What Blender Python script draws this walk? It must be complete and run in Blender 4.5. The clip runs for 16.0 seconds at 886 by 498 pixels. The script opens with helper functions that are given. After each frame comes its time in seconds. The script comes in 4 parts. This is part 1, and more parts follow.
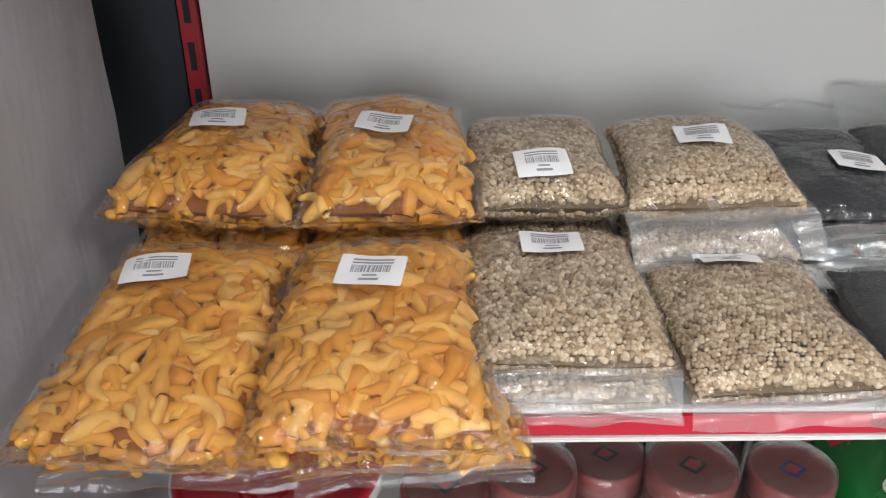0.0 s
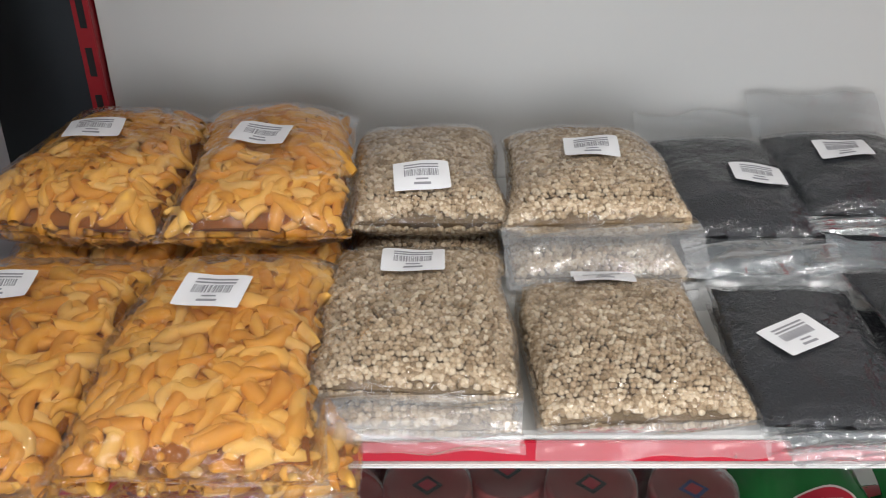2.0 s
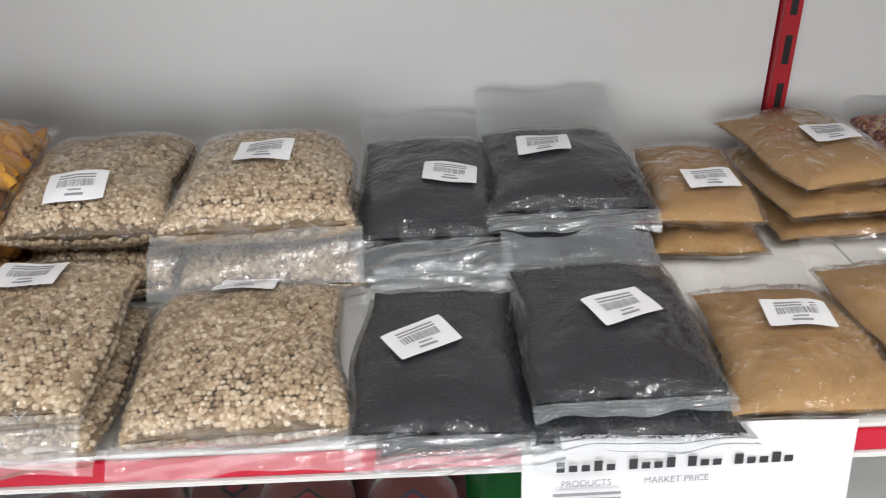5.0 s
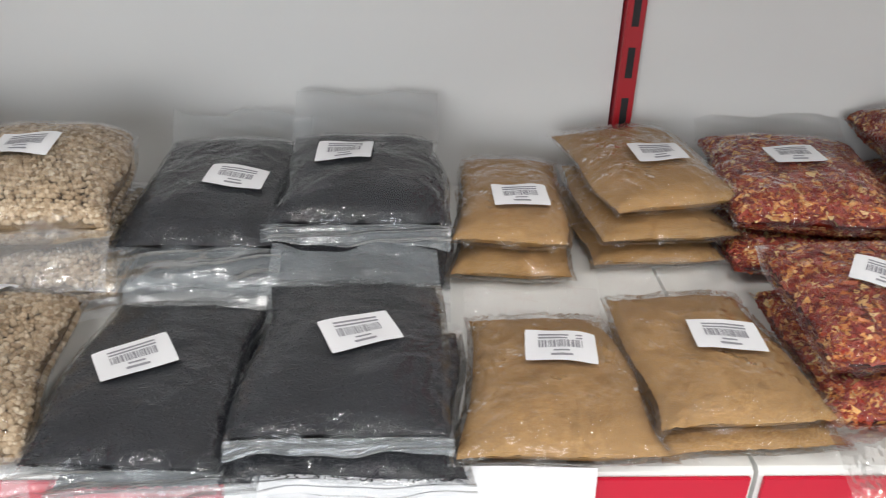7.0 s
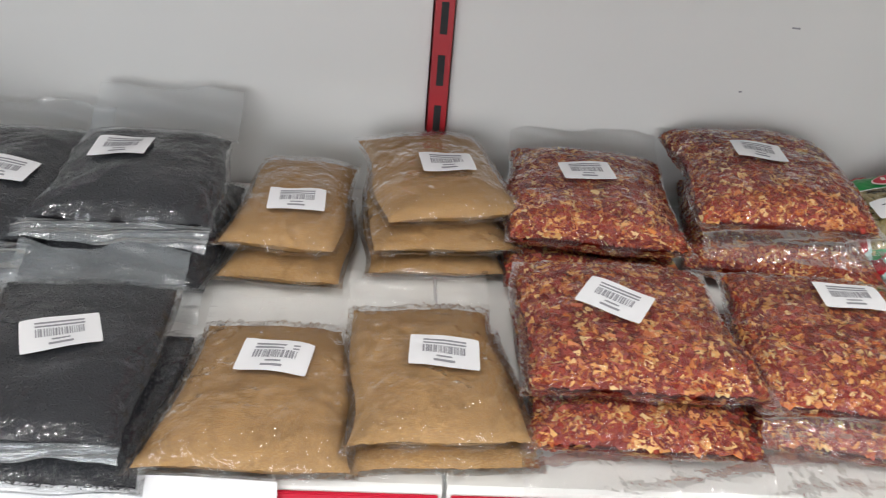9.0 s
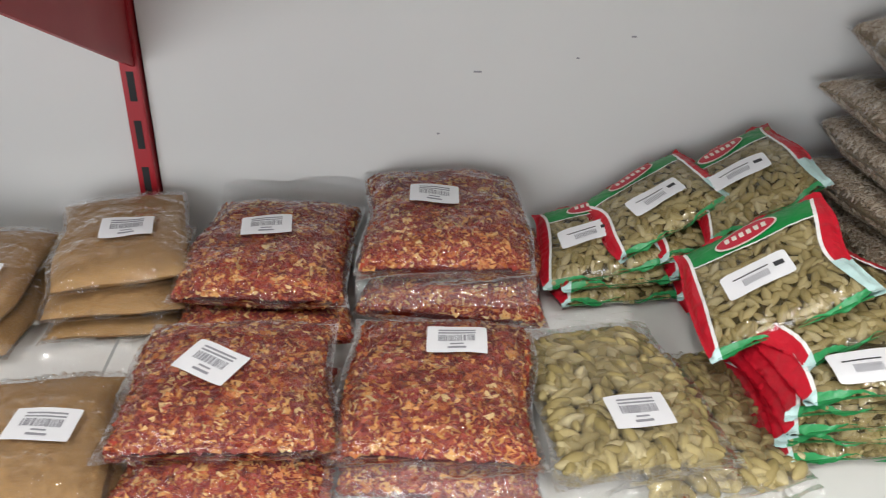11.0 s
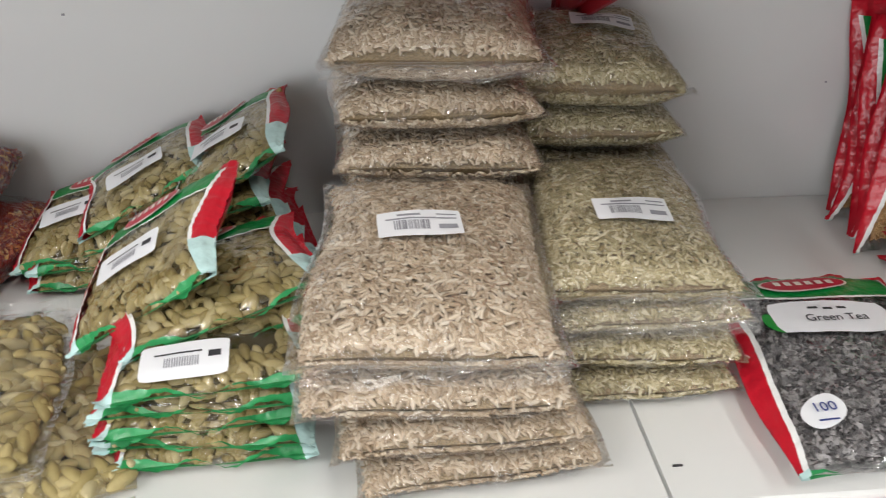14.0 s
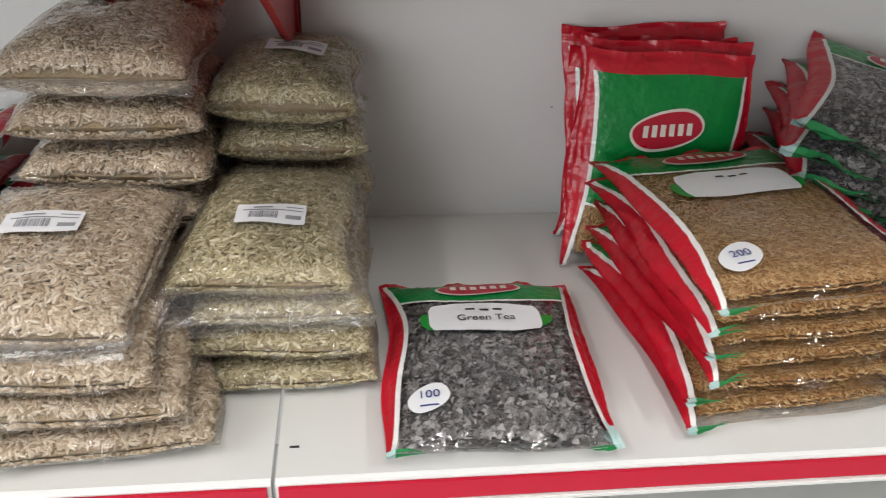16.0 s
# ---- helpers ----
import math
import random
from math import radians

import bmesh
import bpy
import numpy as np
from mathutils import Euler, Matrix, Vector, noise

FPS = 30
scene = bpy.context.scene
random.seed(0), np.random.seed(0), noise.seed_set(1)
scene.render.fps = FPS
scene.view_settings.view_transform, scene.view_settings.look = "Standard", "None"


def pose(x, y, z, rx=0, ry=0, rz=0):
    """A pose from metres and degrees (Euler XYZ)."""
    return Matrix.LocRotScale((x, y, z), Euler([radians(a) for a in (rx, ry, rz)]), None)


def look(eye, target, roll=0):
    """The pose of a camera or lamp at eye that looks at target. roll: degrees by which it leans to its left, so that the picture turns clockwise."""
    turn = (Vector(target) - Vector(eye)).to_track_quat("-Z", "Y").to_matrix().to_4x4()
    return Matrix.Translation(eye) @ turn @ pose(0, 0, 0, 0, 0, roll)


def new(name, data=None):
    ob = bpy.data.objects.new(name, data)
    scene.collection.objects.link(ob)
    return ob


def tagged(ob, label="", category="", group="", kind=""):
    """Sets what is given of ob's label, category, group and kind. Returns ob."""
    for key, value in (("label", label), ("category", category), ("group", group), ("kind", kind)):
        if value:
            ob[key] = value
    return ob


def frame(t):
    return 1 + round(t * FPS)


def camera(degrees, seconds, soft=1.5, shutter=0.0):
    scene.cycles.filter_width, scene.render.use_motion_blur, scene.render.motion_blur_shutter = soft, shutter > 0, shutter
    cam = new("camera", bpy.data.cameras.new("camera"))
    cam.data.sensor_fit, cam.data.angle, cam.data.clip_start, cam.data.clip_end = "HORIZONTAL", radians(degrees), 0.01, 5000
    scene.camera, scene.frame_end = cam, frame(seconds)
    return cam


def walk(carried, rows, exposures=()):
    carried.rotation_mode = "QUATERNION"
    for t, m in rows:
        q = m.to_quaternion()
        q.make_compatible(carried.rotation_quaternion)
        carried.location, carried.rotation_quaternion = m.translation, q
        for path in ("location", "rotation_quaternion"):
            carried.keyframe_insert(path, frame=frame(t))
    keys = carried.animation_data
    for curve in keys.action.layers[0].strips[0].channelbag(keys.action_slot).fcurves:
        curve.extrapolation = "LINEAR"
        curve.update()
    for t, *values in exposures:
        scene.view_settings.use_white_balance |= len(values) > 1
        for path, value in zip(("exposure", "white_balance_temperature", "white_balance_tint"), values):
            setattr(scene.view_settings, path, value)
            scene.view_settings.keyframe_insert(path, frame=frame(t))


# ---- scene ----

cam = camera(56.6, 16.0, 1.0, 0.3)
PATH = [
    (0, (0.25, -0.449, 1.379), (0.277, 1.298, 0.407), 0.1),
    (0.5, (0.278, -0.443, 1.377), (0.327, 1.295, 0.389), 0.6),
    (1, (0.303, -0.446, 1.382), (0.331, 1.291, 0.39), 0.6),
    (1.5, (0.328, -0.433, 1.379), (0.376, 1.308, 0.396), 0.8),
    (2, (0.363, -0.425, 1.386), (0.363, 1.315, 0.4), 0.0),
    (2.5, (0.401, -0.432, 1.388), (0.456, 1.301, 0.392), 0.9),
    (3, (0.441, -0.456, 1.39), (0.423, 1.299, 0.431), -0.8),
    (3.5, (0.483, -0.463, 1.385), (0.444, 1.298, 0.438), -1.5),
    (4, (0.51, -0.461, 1.375), (0.476, 1.298, 0.424), -1.6),
    (4.5, (0.555, -0.436, 1.369), (0.587, 1.323, 0.417), -1.0),
    (4.7, (0.583, -0.425, 1.369), (0.636, 1.328, 0.408), -1.4),
    (6.8, (0.765, -0.37, 1.355), (0.825, 1.379, 0.387), 1.4),
    (7, (0.787, -0.368, 1.352), (0.872, 1.387, 0.397), 1.7),
    (7.5, (0.831, -0.362, 1.352), (0.898, 1.395, 0.397), 3.1),
    (8, (0.878, -0.356, 1.361), (1.007, 1.397, 0.406), 5.0),
    (8.2, (0.893, -0.357, 1.362), (1.022, 1.4, 0.416), 5.7),
    (10.3, (1.138, -0.389, 1.442), (1.247, 1.32, 0.409), 0.7),
    (10.5, (1.177, -0.393, 1.455), (1.264, 1.325, 0.436), -0.5),
    (11, (1.24, -0.389, 1.443), (1.39, 1.353, 0.472), 1.5),
    (11.5, (1.322, -0.357, 1.429), (1.45, 1.353, 0.4), 0.9),
    (12, (1.435, -0.331, 1.43), (1.551, 1.355, 0.359), -0.1),
    (12.5, (1.544, -0.307, 1.419), (1.639, 1.386, 0.359), 0.4),
    (13, (1.572, -0.327, 1.414), (1.71, 1.373, 0.37), 1.7),
    (13.5, (1.653, -0.334, 1.412), (1.87, 1.364, 0.378), 1.7),
    (14, (1.714, -0.354, 1.414), (1.878, 1.354, 0.386), 0.6),
    (14.5, (1.784, -0.378, 1.412), (1.944, 1.326, 0.378), 1.4),
    (15, (1.863, -0.397, 1.423), (2.073, 1.318, 0.415), 1.9),
    (15.5, (1.921, -0.422, 1.424), (2.097, 1.31, 0.441), 1.8),
    (16, (1.967, -0.441, 1.429), (2.164, 1.302, 0.467), 1.7),
]
walk(cam, [(t, look(eye, aim, lean)) for t, eye, aim, lean in PATH])
SHOPFRONT, TUBES = 92, 20
scene.cycles.transparent_max_bounces = 24

# ---- light ----
world = bpy.data.worlds.new("world")
scene.world = world
world.use_nodes = True
wn = world.node_tree
sky = wn.nodes.new("ShaderNodeTexSky")
sky.sky_type, sky.sun_disc, sky.sun_elevation, sky.sun_rotation = "NISHITA", False, radians(40), radians(200)
wn.links.new(sky.outputs[0], wn.nodes["Background"].inputs[0])
wn.nodes["Background"].inputs[1].default_value = 0.12


def area_lamp(name, eye, target, sx, sy, watts, colour):
    data = bpy.data.lights.new(name, "AREA")
    data.shape, data.size, data.size_y, data.energy, data.color = "RECTANGLE", sx, sy, watts, colour
    ob = new(name, data)
    ob.matrix_world = look(eye, target)
    return ob


# daylight of the open shop front, in its opening
area_lamp("shop_front_daylight", (-0.5, -3.9, 1.55), (-0.5, 0, 1.3), 3.4, 1.9, SHOPFRONT, (0.94, 0.96, 1.0))
for tx in (-0.6, 0.7, 2.0, 3.3):
    area_lamp("tube_light_glow", (tx, -1.25, 2.82), (tx, -1.25, 0), 0.06, 1.15, TUBES, (1.0, 0.97, 0.95))


# ---- materials ----
class Nodes:
    def __init__(self, name):
        self.m = bpy.data.materials.new(name)
        self.m.use_nodes = True
        self.t = self.m.node_tree
        self.b = self.t.nodes["Principled BSDF"]

    def add(self, kind, **sockets):
        n = self.t.nodes.new("ShaderNode" + kind)
        for k, v in sockets.items():
            self.put(n.inputs[k], v)
        return n

    def put(self, socket, v):
        if isinstance(v, bpy.types.NodeSocket):
            self.t.links.new(v, socket)
        else:
            socket.default_value = (*v, 1) if isinstance(v, tuple) and len(v) == 3 and len(socket.default_value) == 4 else v

    def math(self, op, a, b=0.0, c=0.0):
        n = self.t.nodes.new("ShaderNodeMath")
        n.operation = op
        for s, v in zip(n.inputs, (a, b, c)):
            self.put(s, v)
        return n.outputs[0]

    def mix(self, fac, a, b):
        n = self.t.nodes.new("ShaderNodeMix")
        n.data_type = "RGBA"
        self.put(n.inputs[0], fac)
        self.put(n.inputs[6], a)
        self.put(n.inputs[7], b)
        return n.outputs[2]

    def noise(self, scale, detail=4.0, rough=0.6):
        n = self.add("TexNoise", Scale=scale, Detail=detail, Roughness=rough)
        self.put(n.inputs["Vector"], self.add("TexCoord").outputs["Object"])
        return n.outputs["Fac"]

    def ramp(self, fac, stops):
        n = self.t.nodes.new("ShaderNodeValToRGB")
        while len(n.color_ramp.elements) < len(stops):
            n.color_ramp.elements.new(0.5)
        for e, (p, c) in zip(n.color_ramp.elements, stops):
            e.position, e.color = p, (*c, 1)
        self.put(n.inputs[0], fac)
        return n.outputs[0]

    def bump(self, height, strength, distance=0.001):
        n = self.add("Bump", Strength=strength, Distance=distance)
        self.put(n.inputs["Height"], height)
        return n.outputs[0]


def painted(name, colour, rough=0.4, vary=0.06, scale=9.0, bump=0.1, metallic=0.0):
    """Paint or plastic with faint stains and a fine relief."""
    n = Nodes(name)
    a = n.noise(scale)
    f = n.noise(scale * 22, 2)
    dark = tuple(c * (1 - 2.2 * vary) for c in colour)
    col = n.mix(n.math("MULTIPLY", a, 0.9), colour, dark)
    n.put(n.b.inputs["Base Color"], col)
    n.put(n.b.inputs["Roughness"], n.math("MULTIPLY_ADD", a, 0.2, rough - 0.1))
    n.put(n.b.inputs["Normal"], n.bump(f, bump, 0.0005))
    n.b.inputs["Metallic"].default_value = metallic
    return n.m


def grains(name, stops, rough=0.55, fine=300.0, spec=0.3, sheen=0.35):
    """Loose food: every piece has its own shade, with fine streaks."""
    n = Nodes(name)
    geo = n.add("NewGeometry")
    col = n.ramp(geo.outputs["Random Per Island"], stops)
    g = n.noise(fine, 3)
    col = n.mix(n.math("MULTIPLY", g, sheen), col, tuple(c * 0.45 for c in stops[0][1]))
    n.put(n.b.inputs["Base Color"], col)
    n.b.inputs["Roughness"].default_value = rough
    n.b.inputs["Specular IOR Level"].default_value = spec
    n.put(n.b.inputs["Normal"], n.bump(g, 0.5, 0.0006))
    return n.m


def powder(name, colour, dark, grain=900.0, bump=0.4, blot=30.0):
    n = Nodes(name)
    a, f = n.noise(blot, 5), n.noise(grain, 2, 0.7)
    col = n.mix(a, colour, dark)
    col = n.mix(n.ramp(f, [(0.45, (0, 0, 0)), (0.7, (1, 1, 1))]), col, tuple(c * 1.7 for c in colour))
    n.put(n.b.inputs["Base Color"], col)
    n.b.inputs["Roughness"].default_value = 0.85
    n.b.inputs["Specular IOR Level"].default_value = 0.15
    n.put(n.b.inputs["Normal"], n.bump(f, bump, 0.0008))
    return n.m


def film(name, milky=0.04, tint=(0.95, 0.96, 0.97), rough=0.07, crease=0.5, gloss=1.5):
    """Thin clear plastic: mostly see-through, with a sharp gloss on creases."""
    n = Nodes(name)
    out = n.t.nodes["Material Output"]
    big, small = n.noise(28, 3, 0.55), n.noise(140, 2)
    h = n.math("ADD", n.math("MULTIPLY", big, 3.0), n.math("MULTIPLY", small, 0.35))
    nor = n.bump(h, crease, 0.003)
    fr = n.add("Fresnel", IOR=1.5, Normal=nor).outputs[0]
    clear = n.add("BsdfTransparent", Color=(0.985, 0.985, 0.985)).outputs[0]
    dif = n.add("BsdfDiffuse", Color=tint).outputs[0]
    body = n.add("MixShader")
    n.put(body.inputs[0], n.math("MULTIPLY", n.math("ADD", big, 0.5), milky))
    n.put(body.inputs[1], clear)
    n.put(body.inputs[2], dif)
    gl = n.add("BsdfGlossy", Color=(1, 1, 1), Roughness=rough, Normal=nor).outputs[0]
    top = n.add("MixShader")
    n.put(top.inputs[0], n.math("MINIMUM", n.math("MULTIPLY", fr, gloss), 0.55))
    n.put(top.inputs[1], body.outputs[0])
    n.put(top.inputs[2], gl)
    n.put(out.inputs[0], top.outputs[0])
    return n.m


def printed_film(name, band=0.42, side=0.80, top=0.9, slant=0.3, low=-0.6, base=-0.99):
    """Packet film: red side bands edged in white, a green head band, a pale teal foot and a clear window."""
    n = Nodes(name)
    out = n.t.nodes["Material Output"]
    uv = n.add("TexCoord").outputs["UV"]
    sep = n.add("SeparateXYZ", Vector=uv)
    u = n.math("MULTIPLY_ADD", sep.outputs[0], 2.0, -1.0)
    v = n.math("MULTIPLY_ADD", sep.outputs[1], 2.0, -1.0)
    au, v2 = n.math("ABSOLUTE", u), n.math("MULTIPLY", v, v)
    s = n.math("SUBTRACT", au, n.math("MULTIPLY_ADD", v2, 0.13, side - 0.06))
    g = n.math("SUBTRACT", v, n.math("MULTIPLY_ADD", n.math("MULTIPLY", u, u), 0.12, band))
    red = n.math("GREATER_THAN", s, 0.045)
    white = n.math("GREATER_THAN", s, 0.0)
    green = n.math("GREATER_THAN", g, 0.0)
    rim = n.math("GREATER_THAN", g, -0.025)
    foot = n.math("LESS_THAN", n.math("ADD", v, n.math("MULTIPLY", au, -0.12)), base)
    head = n.math("GREATER_THAN", v, top)
    teal = n.math("LESS_THAN", n.math("MULTIPLY_ADD", u, -slant, v), low)
    col = n.mix(rim, (0.03, 0.28, 0.09), (0.8, 0.82, 0.78))
    col = n.mix(green, col, n.mix(n.noise(40), (0.0, 0.17, 0.035), (0.005, 0.27, 0.05)))
    col = n.mix(white, col, (0.82, 0.82, 0.8))
    col = n.mix(n.math("MAXIMUM", red, head), col, n.mix(n.noise(35), (0.6, 0.012, 0.03), (0.42, 0.008, 0.02)))
    col = n.mix(n.math("MULTIPLY", teal, white), col, (0.50, 0.70, 0.68))
    opaque = n.math("MAXIMUM", n.math("MAXIMUM", rim, white), n.math("MAXIMUM", foot, head))
    big, small = n.noise(30, 3), n.noise(150, 2)
    nor = n.bump(n.math("ADD", n.math("MULTIPLY", big, 3.0), n.math("MULTIPLY", small, 0.3)), 0.5, 0.003)
    n.put(n.b.inputs["Base Color"], col)
    n.b.inputs["Roughness"].default_value = 0.28
    n.put(n.b.inputs["Normal"], nor)
    fr = n.add("Fresnel", IOR=1.5, Normal=nor).outputs[0]
    gl = n.add("BsdfGlossy", Color=(1, 1, 1), Roughness=0.08, Normal=nor).outputs[0]
    clear = n.add("MixShader")
    n.put(clear.inputs[0], n.math("MINIMUM", n.math("MULTIPLY", fr, 1.3), 0.5))
    n.put(clear.inputs[1], n.add("BsdfTransparent", Color=(0.97, 0.97, 0.97)).outputs[0])
    n.put(clear.inputs[2], gl)
    fin = n.add("MixShader")
    n.put(fin.inputs[0], opaque)
    n.put(fin.inputs[1], clear.outputs[0])
    n.put(fin.inputs[2], n.b.outputs[0])
    n.put(out.inputs[0], fin.outputs[0])
    return n.m


M = dict(
    white=painted("white_enamel", (0.78, 0.79, 0.77), 0.38, 0.05, 5),
    panel=painted("panel_enamel", (0.725, 0.73, 0.72), 0.42, 0.05, 3),
    red=painted("red_enamel", (0.42, 0.012, 0.022), 0.4, 0.08, 12),
    strip=painted("red_price_strip", (0.56, 0.012, 0.04), 0.35, 0.04, 8),
    slot=painted("slot_dark", (0.012, 0.012, 0.014), 0.7),
    plaster=painted("rough_grey_plaster", (0.40, 0.40, 0.43), 0.5, 0.13, 6, 0.6),
    gap=painted("gap_dark", (0.028, 0.036, 0.045), 0.6, 0.1, 6),
    room=painted("room_paint", (0.66, 0.65, 0.62), 0.7, 0.08, 1.5),
    tile=painted("floor_tile", (0.45, 0.43, 0.40), 0.3, 0.1, 2),
    paper=painted("label_paper", (0.80, 0.81, 0.83), 0.45, 0.03, 60),
    ink=painted("label_ink", (0.035, 0.035, 0.04), 0.6),
    greyink=painted("grey_ink", (0.30, 0.30, 0.33), 0.6),
    turmeric=grains("turmeric", [(0.0, (0.68, 0.28, 0.03)), (0.35, (0.77, 0.37, 0.05)), (0.7, (0.84, 0.46, 0.085)), (1.0, (0.84, 0.53, 0.16))], 0.55, 130, 0.3, 0.28),
    # dark orange core: the shade between the fingers, put into its colour
    turmeric_core=powder("turmeric_gap_shade", (0.27, 0.09, 0.008), (0.18, 0.055, 0.005)),
    coriander=grains("coriander", [(0.0, (0.30, 0.21, 0.12)), (0.3, (0.48, 0.36, 0.23)), (0.75, (0.66, 0.53, 0.37)), (1.0, (0.82, 0.71, 0.54))], 0.6, 700, 0.25, 0.3),
    # core darker than the seeds, shading the gaps between them by colour
    coriander_core=powder("coriander_gap_shade", (0.18, 0.125, 0.07), (0.11, 0.075, 0.04)),
    nigella=powder("black_seed", (0.018, 0.017, 0.019), (0.008, 0.008, 0.009), 700, 0.8),
    nigella_grain=grains("black_seed_grain", [(0.0, (0.012, 0.011, 0.012)), (0.8, (0.03, 0.028, 0.03)), (1.0, (0.11, 0.1, 0.1))], 0.5, 900),
    brown=powder("brown_powder", (0.37, 0.225, 0.092), (0.27, 0.155, 0.06), 1100, 0.4),
    chilli=grains("chilli_flake", [(0.0, (0.18, 0.012, 0.008)), (0.35, (0.33, 0.028, 0.014)), (0.6, (0.42, 0.062, 0.018)), (0.76, (0.68, 0.23, 0.05)), (0.9, (0.84, 0.45, 0.13)), (1.0, (0.9, 0.68, 0.32))], 0.45, 400, 0.4, 0.25),
    chilli_core=powder("chilli_dust", (0.22, 0.02, 0.008), (0.13, 0.01, 0.006)),
    cardamom=grains("cardamom", [(0.0, (0.28, 0.22, 0.085)), (0.4, (0.41, 0.33, 0.14)), (0.8, (0.52, 0.43, 0.21)), (1.0, (0.60, 0.52, 0.31))], 0.6, 260, 0.25, 0.4),
    # near-black core, coloured as the shade that lies between the pods
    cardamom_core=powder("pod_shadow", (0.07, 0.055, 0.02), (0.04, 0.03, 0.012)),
    fennel=grains("fennel", [(0.0, (0.38, 0.28, 0.18)), (0.3, (0.56, 0.44, 0.31)), (0.7, (0.73, 0.61, 0.46)), (1.0, (0.88, 0.79, 0.65))], 0.6, 500, 0.25, 0.35),
    fennel_green=grains("fennel_green", [(0.0, (0.33, 0.27, 0.14)), (0.35, (0.50, 0.43, 0.25)), (0.75, (0.66, 0.58, 0.38)), (1.0, (0.84, 0.77, 0.57))], 0.6, 500, 0.25, 0.35),
    # brown core under the paler seeds, its colour standing for shade in their gaps
    fennel_core=powder("fennel_gap_shade", (0.30, 0.23, 0.14), (0.20, 0.15, 0.09)),
    wheat=grains("brown_seed", [(0.0, (0.40, 0.21, 0.08)), (0.5, (0.58, 0.35, 0.15)), (1.0, (0.74, 0.52, 0.27))], 0.55, 600),
    wheat_core=powder("brown_seed_husk", (0.34, 0.18, 0.07), (0.24, 0.12, 0.045)),
    tea=grains("tea_leaf", [(0.0, (0.07, 0.066, 0.07)), (0.5, (0.24, 0.23, 0.23)), (1.0, (0.58, 0.56, 0.55))], 0.5, 500),
    tea_core=powder("tea_dust", (0.07, 0.067, 0.07), (0.03, 0.029, 0.03)),
    film=film("clear_film", 0.02, (0.88, 0.91, 0.97), 0.03, 1.7, 0.9),
    film_seed=film("hazy_film", 0.022, (0.88, 0.88, 0.92), 0.04, 1.2, 0.9),
    film_black=film("milky_film", 0.032, (0.60, 0.69, 0.80), 0.13, 0.8, 1.0),
    film_brown=film("tight_film", 0.03, (0.80, 0.74, 0.68), 0.05, 2.0, 1.1),
    flap=film("flap_film", 0.17, (0.74, 0.76, 0.78), 0.16, 0.35, 0.9),
    flap_black=film("milky_flap_film", 0.15, (0.66, 0.74, 0.79), 0.18),
    flap_clear=film("clear_flap_film", 0.045, (0.8, 0.8, 0.8), 0.06, 0.7, 1.2),
    printed=printed_film("printed_packet_film"),
    printed_tall=printed_film("printed_tall_packet_film", 0.54, 0.86, 0.95, 0.08, -0.87, -1.07),
    printed_stand=printed_film("printed_standing_packet_film", -0.45, 0.86, 0.80, 0.08, -0.9, -1.1),
    logo_red=painted("logo_red", (0.50, 0.012, 0.035), 0.3),
    logo_rim=painted("logo_cream", (0.78, 0.74, 0.66), 0.35),
    green=painted("leaf_green_print", (0.01, 0.26, 0.03), 0.3),
    jar=painted("red_brown_lid_plastic", (0.30, 0.045, 0.042), 0.35, 0.08, 14),
    jar_body=painted("red_brown_jar_plastic", (0.17, 0.022, 0.024), 0.35, 0.08, 14),
    bucket=painted("red_bucket_plastic", (0.50, 0.012, 0.028), 0.3, 0.05, 10),
    bluemark=painted("blue_print", (0.03, 0.05, 0.22), 0.4),
    greenbag=painted("green_sachet_film", (0.01, 0.15, 0.03), 0.25, 0.1, 25, 0.4),
)


# ---- mesh helpers ----
def mesh_from(name, verts, tris, material, smooth=True, uv=None):
    """A mesh from arrays of corners and of triangles or quads."""
    verts, tris = np.asarray(verts, np.float32), np.asarray(tris, np.int32)
    k = tris.shape[1]
    me = bpy.data.meshes.new(name)
    me.vertices.add(len(verts))
    me.vertices.foreach_set("co", verts.ravel())
    me.loops.add(tris.size)
    me.loops.foreach_set("vertex_index", tris.ravel())
    me.polygons.add(len(tris))
    me.polygons.foreach_set("loop_start", np.arange(len(tris), dtype=np.int32) * k)
    me.polygons.foreach_set("use_smooth", np.full(len(tris), smooth))
    if uv is not None:
        layer = me.uv_layers.new(name="UVMap")
        layer.data.foreach_set("uv", np.asarray(uv, np.float32)[tris.ravel()].ravel())
    me.update(calc_edges=True)
    me.materials.append(material)
    return me


def part(name, data, parent, label=""):
    """Links a mesh as one part under a thing or a part."""
    ob = new(name, data)
    ob.parent = parent
    return tagged(ob, label)


def bm_mesh(name, bm, material, smooth=False):
    me = bpy.data.meshes.new(name)
    bmesh.ops.recalc_face_normals(bm, faces=bm.faces)
    for f in bm.faces:
        f.smooth = smooth
    bm.to_mesh(me)
    bm.free()
    me.materials.append(material)
    return me


def block(name, x0, x1, y0, y1, z0, z1, material, bevel=0.0):
    bm = bmesh.new()
    bmesh.ops.create_cube(bm, size=1)
    for v in bm.verts:
        v.co = ((x0 + x1) / 2 + v.co.x * (x1 - x0), (y0 + y1) / 2 + v.co.y * (y1 - y0), (z0 + z1) / 2 + v.co.z * (z1 - z0))
    if bevel:
        bmesh.ops.bevel(bm, geom=bm.edges[:], offset=bevel, segments=2, affect="EDGES")
    return bm_mesh(name, bm, material)


def thing(name, m, label, category, group=""):
    ob = new(name)
    ob.empty_display_size = 0.05
    ob.matrix_world = m
    return tagged(ob, label, category, group)


